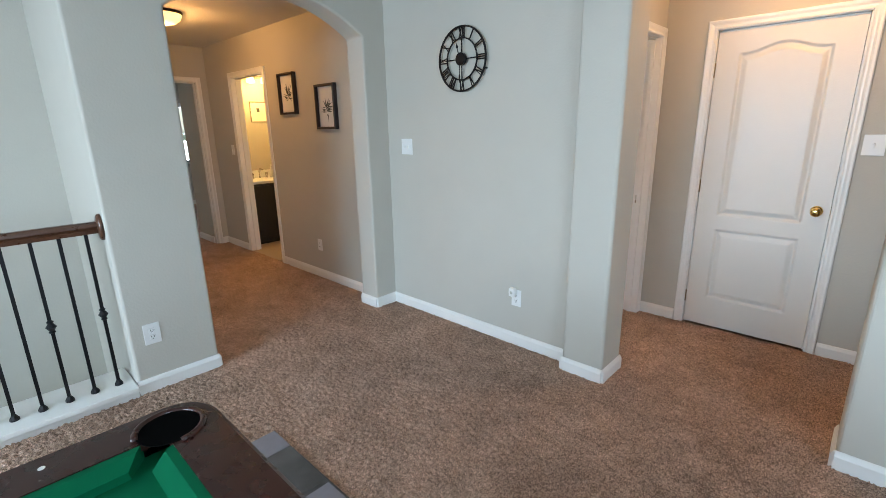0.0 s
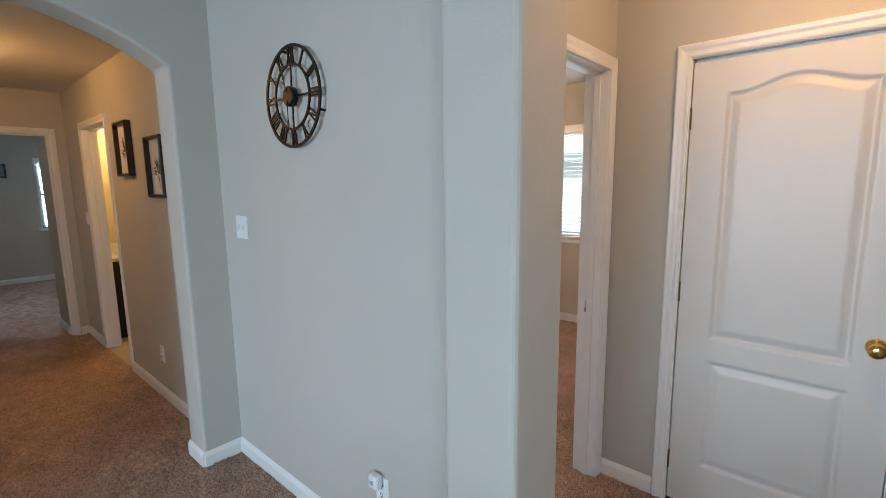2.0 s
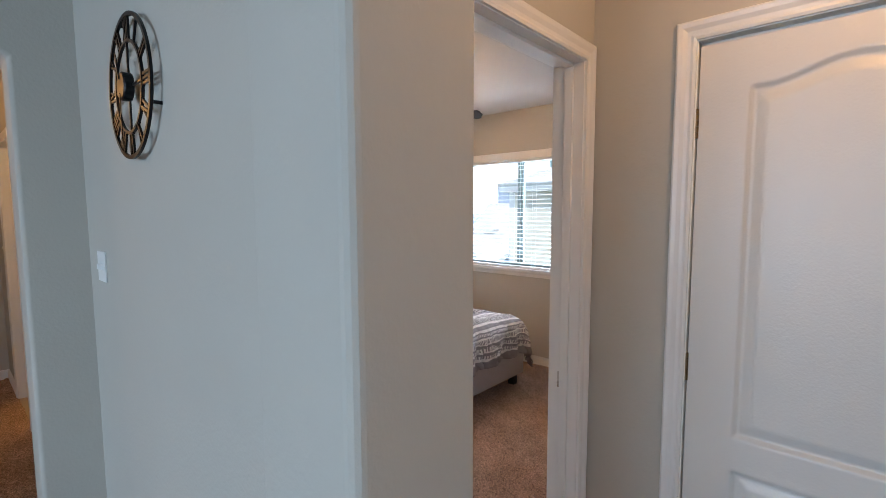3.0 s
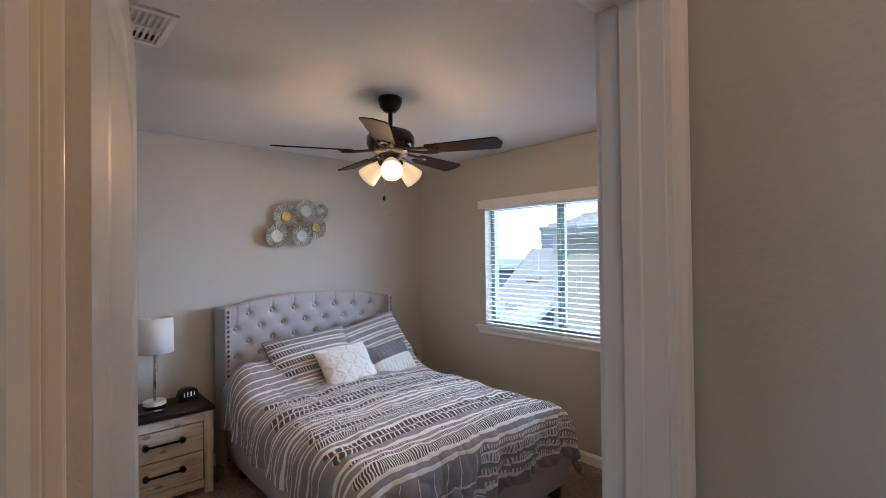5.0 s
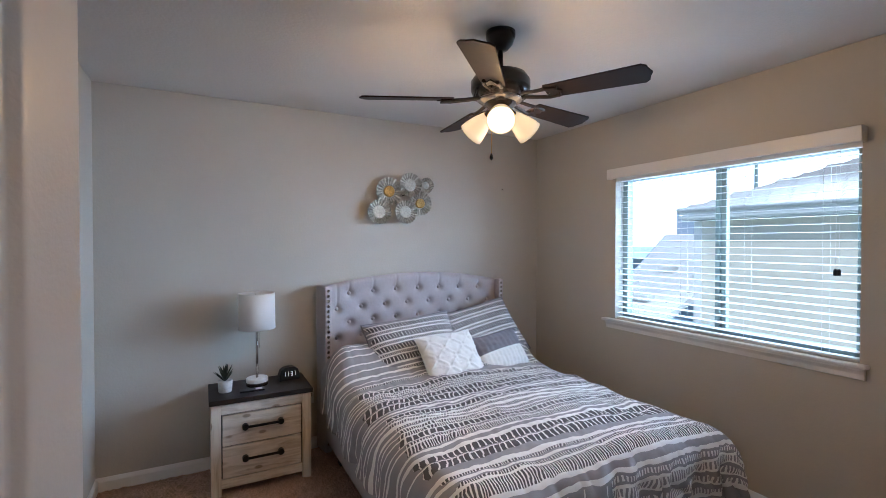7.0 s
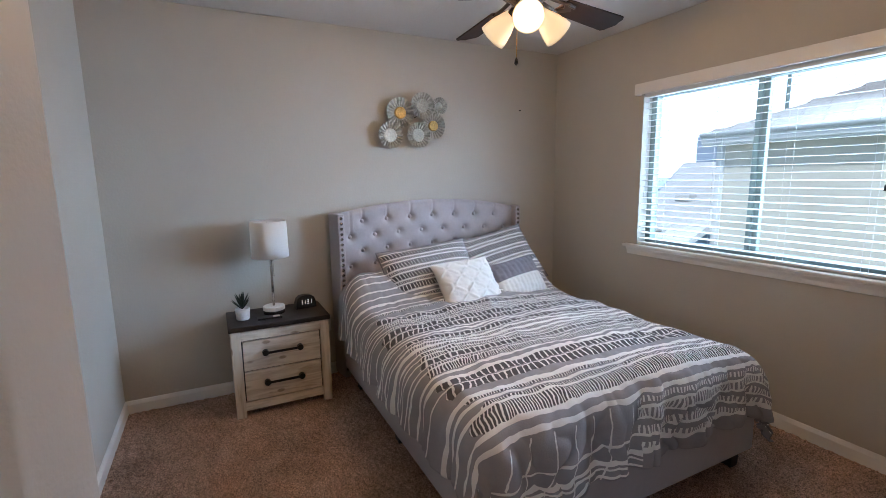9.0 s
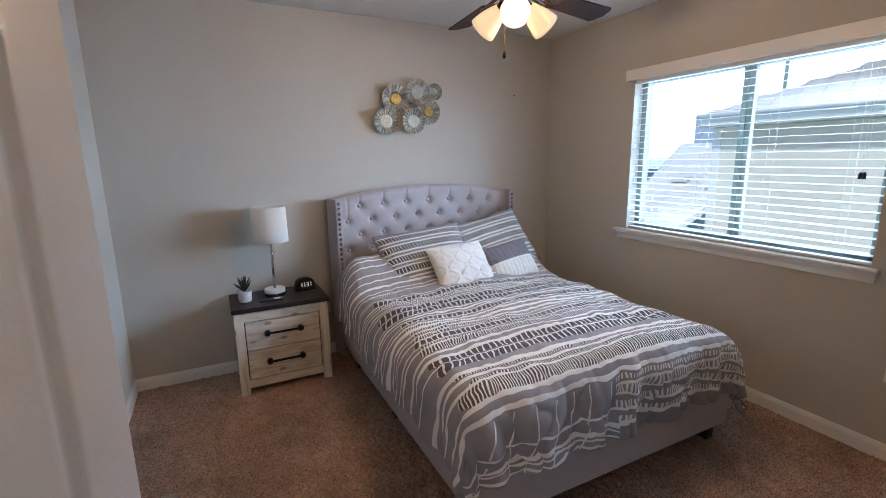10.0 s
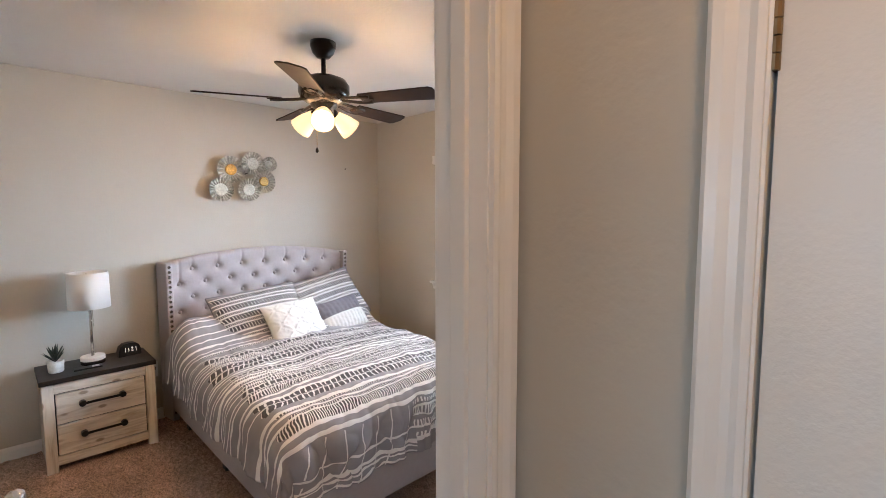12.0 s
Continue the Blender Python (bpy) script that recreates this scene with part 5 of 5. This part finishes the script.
def pillow(name, w, h, t, material, label, m, bumpf=None, piping=False):
    n = 56

    def fn(I, J):
        sgn = np.where(J < n, 1.0, -1.0)
        jj = np.where(J < n, J, 2 * n - 1 - J)
        u, v = I / (n - 1) * 2 - 1, jj / (n - 1) * 2 - 1
        X = u * w / 2 * (1 - 0.055 * np.abs(u) * (1 - v ** 2) * 1.0)
        Y = v * h / 2 * (1 - 0.055 * np.abs(v) * (1 - u ** 2))
        thick = t / 2 * ((1 - np.abs(u) ** 2.6) * (1 - np.abs(v) ** 2.6)) ** 0.55
        wr = 0.006 * vnoise(u * 5 + w * 7, v * 5, 1.7 * w) + 0.003 * vnoise(u * 14, v * 14, w)
        rim = np.clip(thick / 0.02, 0, 1)
        Z = sgn * (thick + wr * rim)
        if bumpf is not None:
            Z = Z + np.where(J < n, bumpf(u, v), 0) * rim
        return np.stack([X, Y, Z], -1)

    ob = grid_mesh(name, n, 2 * n, fn, material, None, lambda I, J: np.stack([(I / (n - 1) * 2 - 1) * w / 2, (np.where(J < n, J, 2 * n - 1 - J) / (n - 1) * 2 - 1) * h / 2], -1))
    ob.matrix_world = m
    tagged(ob, label, "pillow")
    if piping:
        k = np.linspace(-1, 1, 30)
        loop = [(a, -1) for a in k] + [(1, a) for a in k[1:]] + [(a, 1) for a in k[::-1][1:]] + [(-1, a) for a in k[::-1][1:]]
        part("piping", tube([(u * w / 2 * (1 - 0.055 * abs(u) * (1 - v * v)), v * h / 2 * (1 - 0.055 * abs(v) * (1 - u * u)), 0) for u, v in loop], 0.006, 6), M_GREYCLOTH, ob, "dark grey piping", True)
    return ob


def lean(x, y, z, back, turn=0, roll=0):
    """Pose of a cushion that leans against the headboard: its face towards +x, leaning back by degrees, turned about z."""
    return Matrix.Translation((x, y, z)) @ Matrix.Rotation(radians(90 + turn), 4, "Z") @ Matrix.Rotation(radians(90 - back), 4, "X") @ Matrix.Rotation(radians(roll), 4, "Z")


pillow("pillow", 0.70, 0.50, 0.18, M_PILLOWSTRIPE, "grey sham pillow with white woven stripes leaning on the headboard", lean(-4.28, 6.79, 0.785, 36, -4, 6), piping=True)
pillow("pillow", 0.70, 0.50, 0.17, M_PILLOWSTRIPE, "grey sham pillow with white woven stripes beside the window", lean(-4.35, 7.425, 0.83, 36, 2, 10), piping=True)


def diamonds(u, v):
    a, b = (u + v) * 1.45, (u - v) * 1.45
    ga, gb = np.abs((a + 0.5) % 1 - 0.5), np.abs((b + 0.5) % 1 - 0.5)
    return 0.010 * np.exp(-(ga / 0.045) ** 2) + 0.010 * np.exp(-(gb / 0.045) ** 2) - 0.02 * np.exp(-(ga ** 2 + gb ** 2) / 0.012)


pillow("throw_pillow", 0.48, 0.40, 0.16, M_WHITECLOTH, "white pintucked throw pillow with a diamond pattern", lean(-4.08, 6.980, 0.730, 36, 6, 2), diamonds)


def pleats(u, v):
    return 0.006 * np.abs(np.sin(u * 15)) * (v > 0.05) + 0.005 * np.sin(u * 19) ** 2 * (v < -0.05)


def halves_mat():
    m = mat("grey_and_white_cotton", (0.5, 0.5, 0.5), 0.9, vary=0.05, scale=20, bump=0.0008, bump_scale=160, spec=0.15)
    nt = m.node_tree
    hsv = next(n for n in nt.nodes if n.type == "HUE_SAT")
    uv = nt.nodes.new("ShaderNodeUVMap")
    sep = nt.nodes.new("ShaderNodeSeparateXYZ")
    nt.links.new(uv.outputs[0], sep.inputs[0])
    lt = nt.nodes.new("ShaderNodeMath")
    lt.operation = "LESS_THAN"
    lt.inputs[1].default_value = 0.006
    nt.links.new(sep.outputs[1], lt.inputs[0])
    mix = nt.nodes.new("ShaderNodeMix")
    mix.data_type = "RGBA"
    mix.inputs["A"].default_value, mix.inputs["B"].default_value = (0.22, 0.21, 0.235, 1), (0.80, 0.78, 0.74, 1)
    nt.links.new(lt.outputs[0], mix.inputs["Factor"])
    nt.links.new(mix.outputs["Result"], hsv.inputs["Color"])
    return m


pillow("throw_pillow", 0.44, 0.32, 0.13, halves_mat(), "grey and white pleated lumbar throw pillow", lean(-4.12, 7.425, 0.725, 36, 4, 7), pleats)


# ---- nightstand and what stands on it ----
def nightstand():
    root = thing("nightstand", "whitewashed wooden two-drawer nightstand with a dark top", "nightstand", -4.53, 5.755, 0)
    W, D, H = 0.295, 0.195, 0.595
    part("top", boxes((-D, D + 0.012, -W - 0.012, W + 0.012, H - 0.030, H), bevel=0.004), M_NSTOP, root, "dark stained wooden top")
    for y0, y1 in ((-W, -W + 0.022), (W - 0.022, W)):
        part("side_panel", boxes((-D, D - 0.02, y0, y1, 0.05, H - 0.030)), M_NSLEG, root)
    part("back_panel", boxes((-D, -D + 0.012, -W + 0.022, W - 0.022, 0.06, H - 0.03)), M_NSWOOD, root)
    for y0, y1 in ((-W - 0.002, -W + 0.055), (W - 0.055, W + 0.002)):
        part("leg", boxes((D - 0.025, D, y0, y1, 0.0, H - 0.031), bevel=0.003), M_NSLEG, root)
        part("leg", boxes((-D, -D + 0.045, y0, y1, 0.0, H - 0.031), bevel=0.003), M_NSLEG, root)
    for z0, z1 in ((H - 0.095, H - 0.032), (0.045, 0.10)):
        part("cross_rail", boxes((D - 0.022, D - 0.003, -W + 0.055, W - 0.055, z0, z1), bevel=0.002), M_NSDRAWER, root)
    # black board puts the shade of the drawer gaps into a solid piece
    part("painted_gap_shade", boxes((D - 0.05, D - 0.026, -W + 0.05, W - 0.05, 0.10, H - 0.09)), M_DARK, root, "black board painted for the shade behind the drawer fronts")
    for z0, z1 in ((0.107, 0.296), (0.304, H - 0.102)):
        d = part("drawer", boxes((D - 0.024, D - 0.004, -W + 0.062, W - 0.062, z0, z1), bevel=0.002), M_NSDRAWER, root, "drawer front with knots in the wood")
        zc = (z0 + z1) / 2 + 0.012
        hb = boxes((D + 0.018, D + 0.026, -0.105, 0.105, zc - 0.008, zc + 0.008), bevel=0.003)
        for y in (-0.105, 0.105):
            lathe([(0.019, -0.006), (0.019, 0.026), (0.015, 0.030)], 16, Matrix.Translation((D - 0.002, y, zc)) @ Euler((0, radians(90), 0)).to_matrix().to_4x4(), hb)
        part("handle", hb, M_BLACK, d, "black metal bar handle")


nightstand()


def table_lamp():
    z = 0.595
    root = thing("table_lamp", "small table lamp with a white drum shade, switched off", "lamp", -4.56, 5.742, z)
    part("base", lathe([(0.068, 0.0), (0.068, 0.035), (0.064, 0.038), (0.0, 0.040)], 36), M_NICKEL, root, "round nickel base", True)
    part("base_top", lathe([(0.069, 0.024), (0.069, 0.046), (0.066, 0.050), (0.0, 0.050)], 36), M_SHADE, root, "white base cover")
    part("stem", lathe([(0.008, 0.05), (0.008, 0.42)], 14), M_NICKEL, root, "", True)
    sh = lathe([(0.118, 0.38), (0.116, 0.50), (0.114, 0.618)], 48)
    bmesh.ops.delete(sh, geom=[f for f in sh.faces if len(f.verts) > 4], context="FACES")
    so = part("shade", sh, M_SHADE, root, "white drum shade", True)
    mod = so.modifiers.new("thick", "SOLIDIFY")
    mod.thickness = 0.002
    part("harp", boxes((-0.11, 0.11, -0.002, 0.002, 0.60, 0.604), (-0.002, 0.002, -0.11, 0.11, 0.60, 0.604)), M_NICKEL, root)
    part("pull_chain", tube([(0.012, 0.012, 0.40), (0.013, 0.013, 0.26)], 0.0018, 6), M_NICKEL, root)
    part("chain_ball", lathe([(0.0, -0.006), (0.005, 0), (0.0, 0.006)], 10, Matrix.Translation((0.013, 0.013, 0.256))), M_NICKEL, root)


table_lamp()


def succulent():
    root = thing("potted_succulent", "small dark succulent in a speckled white pot", "plant", -4.50, 5.545, 0.595)
    part("pot", lathe([(0.036, 0.0), (0.040, 0.006), (0.044, 0.072), (0.040, 0.074), (0.038, 0.062), (0.0, 0.062)], 24), M_POT, root, "speckled ceramic pot", True)
    rng = random.Random(5)
    for i in range(22):
        a = i * 2.4
        tilt = 0.15 + 0.75 * (i % 8) / 8
        ln = rng.uniform(0.075, 0.115)
        bm = lathe([(0.002, 0.0), (0.009, ln * 0.25), (0.0075, ln * 0.6), (0.0, ln)], 6)
        bmesh.ops.transform(bm, matrix=Matrix.Translation((0, 0, 0.062 + 0.02 * (1 - tilt))) @ Matrix.Rotation(a, 4, "Z") @ Matrix.Rotation(tilt, 4, "Y") @ Matrix.Diagonal((0.45, 1, 1, 1)), verts=bm.verts)
        part("leaf", bm, M_LEAF, root, "", True)


succulent()

SEG = {"0": "abcdef", "1": "bc", "3": "abgcd"}


def alarm_clock():
    root = thing("alarm_clock", "small black digital alarm clock showing 11:31", "clock", -4.585, 5.95, 0.595, 8)
    prof = [(-0.070, 0.0)] + [(-0.068, 0.040), (-0.058, 0.072), (-0.035, 0.088), (0.0, 0.092), (0.035, 0.088), (0.058, 0.072), (0.068, 0.040), (0.070, 0.0)]
    part("case", prism(prof, 0.05, Matrix(((0, 0, 1, -0.025), (1, 0, 0, 0), (0, 1, 0, 0), (0, 0, 0, 1)))), M_TV, root, "black plastic case")
    w, h, t = 0.012, 0.030, 0.0028
    segs = {"a": (-w / 2, w / 2, h - t, h), "g": (-w / 2, w / 2, h / 2 - t / 2, h / 2 + t / 2), "d": (-w / 2, w / 2, 0, t), "b": (w / 2 - t, w / 2, h / 2, h), "c": (w / 2 - t, w / 2, 0, h / 2)}
    for ch, y in zip("1131", (-0.033, -0.012, 0.013, 0.033)):
        bm = bmesh.new()
        for s in SEG[ch]:
            a, b, c, d = segs[s]
            box(bm, 0.0252, 0.0262, y + a, y + b, 0.030 + c, 0.030 + d)
        part("digit", bm, M_DIGIT, root, "lit white digit")


alarm_clock()
phone = thing("charging_pad", "flat black charging pad on the nightstand", "charger", -4.44, 5.70, 0.595)
part("pad", boxes((-0.03, 0.03, -0.075, 0.075, 0, 0.011), bevel=0.004), M_TV, phone)
part("screen", boxes((-0.012, 0.022, 0.02, 0.06, 0.011, 0.0122)), M_PLASTIC, phone, "white label")


# ---- plates above the headboard ----
def wall_plates():
    root = thing("plate_wall_art", "cluster of six patterned enamel plates above the headboard", "wall art", XH, 6.858, 1.91)
    face = Euler((0, radians(90), 0)).to_matrix().to_4x4()
    data = ((6.690, 1.787, 0.098, 0.050, 1), (6.780, 1.955, 0.112, 0.030, 0), (6.918, 1.793, 0.096, 0.048, 1), (6.958, 2.015, 0.098, 0.046, 1), (7.055, 1.868, 0.100, 0.030, 0), (7.110, 2.022, 0.064, 0.034, 2))
    for y, z, r, d, kind in data:
        m = Matrix.Translation((0, y - 6.885, z - 1.90)) @ face
        bm = bmesh.new()
        n = 44
        rows = []
        for k, (rr, hh) in enumerate(((0.0, d), (r * 0.45, d + 0.001), (r * 0.55, d + 0.006), (r * 0.8, d + 0.012), (r, d + 0.020), (r, d + 0.017), (r * 0.5, d + 0.001), (0, d - 0.003))):
            ring = []
            for q in range(n):
                a = 2 * math.pi * q / n
                wob = (0.003 if q % 2 else -0.003) if 0.5 * r < rr else 0
                ring.append(bm.verts.new(m @ Vector((rr * math.cos(a), rr * math.sin(a), hh + wob))))
            rows.append(ring)
        for a, b in zip(rows, rows[1:]):
            for q in range(n):
                try:
                    bm.faces.new([a[q], a[(q + 1) % n], b[(q + 1) % n], b[q]])
                except ValueError:
                    pass
        bmesh.ops.remove_doubles(bm, verts=bm.verts, dist=1e-5)
        p = part("plate", bm, M_PLATE, root, "patterned grey enamel plate")
        c = (M_GOLD if kind == 0 else M_PLATEC)
        cr = r * (0.40 if kind == 0 else 0.52)
        if kind < 2:
            part("centre", lathe([(cr, d + 0.003), (cr, d + (0.016 if kind == 0 else 0.007)), (cr * 0.85, d + (0.020 if kind == 0 else 0.009)), (0, d + (0.018 if kind == 0 else 0.008))], 32, m), c, p, "gold medallion" if kind == 0 else "pale plate centre")
        part("standoff", lathe([(0.006, 0.0), (0.006, d)], 8, m), M_BLACK, p)
    part("bracket", tube([(0.02, -0.18, -0.08), (0.02, 0.0, 0.02), (0.02, 0.2, 0.1)], 0.004, 6), M_BLACK, root)
    nail = thing("nail", "bare nail in the bedroom wall", "nail", XH, 7.877, 2.041)
    part("shaft", lathe([(0.003, 0), (0.003, 0.016), (0.006, 0.017), (0.006, 0.019)], 8, face), M_BLACK, nail)


wall_plates()


# ---- ceiling fan ----
def ceiling_fan():
    root = thing("ceiling_fan", "dark bronze five-blade ceiling fan with three lit frosted shades", "ceiling fan", -3.06, 6.676, CEIL)
    part("canopy", lathe([(0.012, -0.085), (0.035, -0.080), (0.058, -0.055), (0.070, -0.020), (0.070, 0.003)], 32), M_BRONZE, root, "", True)
    part("downrod", lathe([(0.013, -0.20), (0.013, -0.07)], 16), M_BRONZE, root, "", True)
    part("motor", lathe([(0.0, -0.330), (0.085, -0.328), (0.125, -0.305), (0.140, -0.270), (0.140, -0.230), (0.120, -0.200), (0.070, -0.180), (0.020, -0.172), (0.0, -0.172)], 44), M_MOTOR, root, "dark bronze motor housing", True)
    part("motor_plate", lathe([(0.0, -0.3345), (0.078, -0.333), (0.102, -0.322), (0.112, -0.3125)], 44), M_NAIL, root, "brushed pewter lower plate", True)
    part("light_kit", lathe([(0.0, -0.430), (0.030, -0.428), (0.048, -0.410), (0.052, -0.360), (0.075, -0.340), (0.075, -0.325)], 32), M_BRONZE, root, "", True)
    poly = [(0.225, -0.052), (0.630, -0.068), (0.648, -0.052), (0.652, -0.030), (0.664, 0.0), (0.652, 0.030), (0.648, 0.052), (0.630, 0.068), (0.225, 0.052)]
    for k in range(5):
        a = 29.3 + 72 * k
        m = Matrix.Translation((0, 0, -0.318)) @ Matrix.Rotation(radians(a), 4, "Z") @ Matrix.Rotation(radians(-12), 4, "X")
        b = part("blade", prism(poly, 0.007, m), M_ROSEWOOD, root, "dark wooden blade")
        arm = bmesh.new()
        for s in (-1, 1):
            tube([m @ Vector(p) for p in ((0.10, s * 0.018, 0.010), (0.17, s * 0.026, 0.0), (0.235, s * 0.036, -0.006), (0.285, s * 0.030, -0.007))], 0.0085, 8, arm)
        prism([(0.21, -0.042), (0.225, -0.048), (0.30, 0.0), (0.225, 0.048), (0.21, 0.042), (0.245, 0.0)], 0.006, m @ Matrix.Translation((0, 0, -0.007)), arm)
        part("blade_iron", arm, M_BRONZE, b, "bronze blade bracket")
    for k in range(3):
        a = radians(-34 + 120 * k)
        d = Vector((math.cos(a), math.sin(a), 0))
        p0 = Vector((0, 0, -0.365)) + d * 0.045
        axis = (d * 0.80 + Vector((0, 0, -0.60))).normalized()
        q = Matrix.Translation(p0) @ axis.to_track_quat("Z", "Y").to_matrix().to_4x4()
        part("socket", lathe([(0.022, 0.0), (0.024, 0.035), (0.018, 0.045)], 18, q), M_BRONZE, root, "", True)
        sh = lathe([(0.028, 0.030), (0.036, 0.050), (0.050, 0.085), (0.060, 0.125), (0.064, 0.150), (0.060, 0.1495), (0.046, 0.086), (0.0, 0.075)], 28, q)
        g = part("shade", sh, M_BULB, root, "lit frosted glass shade", True)
        g.visible_shadow = False
        lamp("fan_lamp", "POINT", FAN_W, (1.0, 0.58, 0.26), Matrix.Translation((-3.06, 6.676, CEIL)) @ Matrix.Translation(p0 + axis * 0.10), 0.045)
    part("pull_chain", tube([(0.012, -0.055, -0.41), (0.012, -0.058, -0.575)], 0.0014, 6), M_BRASS, root)
    part("chain_fob", lathe([(0.0, -0.028), (0.009, -0.018), (0.007, -0.004), (0.002, 0.006)], 12, Matrix.Translation((0.012, -0.058, -0.580))), M_BRONZE, root, "dark teardrop fob", True)


ceiling_fan()


# ---- television, vent ----
def television():
    root = thing("television", "black flat television on a wall arm", "television", -1.493, 6.87, 1.93, 0)
    part("panel", boxes((-0.018, 0.018, -0.48, 0.48, -0.28, 0.28), bevel=0.004), M_TV, root)
    part("screen", boxes((-0.0192, -0.0178, -0.47, 0.47, -0.265, 0.27)), M_TV, root, "dark screen")
    part("rear_housing", boxes((0.018, 0.055, -0.38, 0.38, -0.27, 0.12), bevel=0.01), M_TV, root)
    part("arm", boxes((0.055, 0.188, -0.03, 0.03, -0.06, 0.02), (0.184, 0.204, -0.10, 0.10, -0.14, 0.10), bevel=0.004), M_IRON, root, "black wall arm")


television()


def vent():
    root = thing("ceiling_vent", "white slatted air vent on the bedroom ceiling", "vent", -2.985, 5.39, CEIL)
    part("frame", boxes((-0.165, 0.165, -0.14, -0.115, -0.012, 0.004), (-0.165, 0.165, 0.115, 0.14, -0.012, 0.004), (-0.165, -0.14, -0.115, 0.115, -0.012, 0.004), (0.14, 0.165, -0.115, 0.115, -0.012, 0.004), (-0.006, 0.006, -0.115, 0.115, -0.012, 0.002), bevel=0.003), M_TRIM, root)
    part("backing", boxes((-0.14, 0.14, -0.115, 0.115, 0.002, 0.0055)), M_DARK, root)
    for i in range(11):
        y = -0.105 + i * 0.021
        for a, b in ((-0.139, -0.007), (0.007, 0.139)):
            bm = boxes((a, b, -0.008, 0.008, -0.0012, 0.0012))
            bmesh.ops.transform(bm, matrix=Matrix.Translation((0, y, -0.004)) @ Matrix.Rotation(radians(38), 4, "X"), verts=bm.verts)
            part("slat", bm, M_TRIM, root)


vent()


# ---- carpet pile ----
def carpet(name, x0, x1, y0, y1, step, amp, seed):
    rng = np.random.default_rng(seed)
    nu, nv = int((x1 - x0) / step), int((y1 - y0) / step)

    def fn(I, J):
        X = x0 + I / (nu - 1) * (x1 - x0) + rng.uniform(-0.35, 0.35, I.shape) * step
        Y = y0 + J / (nv - 1) * (y1 - y0) + rng.uniform(-0.35, 0.35, I.shape) * step
        Z = rng.uniform(-1, 1, I.shape) * amp
        k = rng.uniform(-1, 1, (nu // 4 + 2, nv // 4 + 2))
        Z += np.kron(k, np.ones((4, 4)))[:nu, :nv] * amp * 0.30
        return np.stack([X, Y, Z], -1)
    ob = grid_mesh(name, nu, nv, fn, M_CARPET)
    tagged(ob, "brown beige shag carpet with a trodden pile", kind="structure")


carpet("floor_loft", -2.93, 0.5, 2.0, YD, 0.0075, 0.0078, 1)
carpet("floor_bedroom", XH, XD - 0.004, YCB, YW, 0.009, 0.0085, 2)
carpet("floor_hall", -6.35, -2.93, 2.85, YP, 0.011, 0.009, 3)
carpet("floor_room", -10.3, -6.35, 2.6, 7.9, 0.03, 0.008, 4)
structure("floor_loft_rest", boxes((-2.93, 3.0, -1.7, 2.0, -0.02, 0.0), (0.5, 3.0, 2.0, YD, -0.02, 0.0)), M_CARPET)
structure("floor_bathroom", boxes((-6.8, -4.86, YP, 5.62, -0.02, 0.002)), M_TILE)
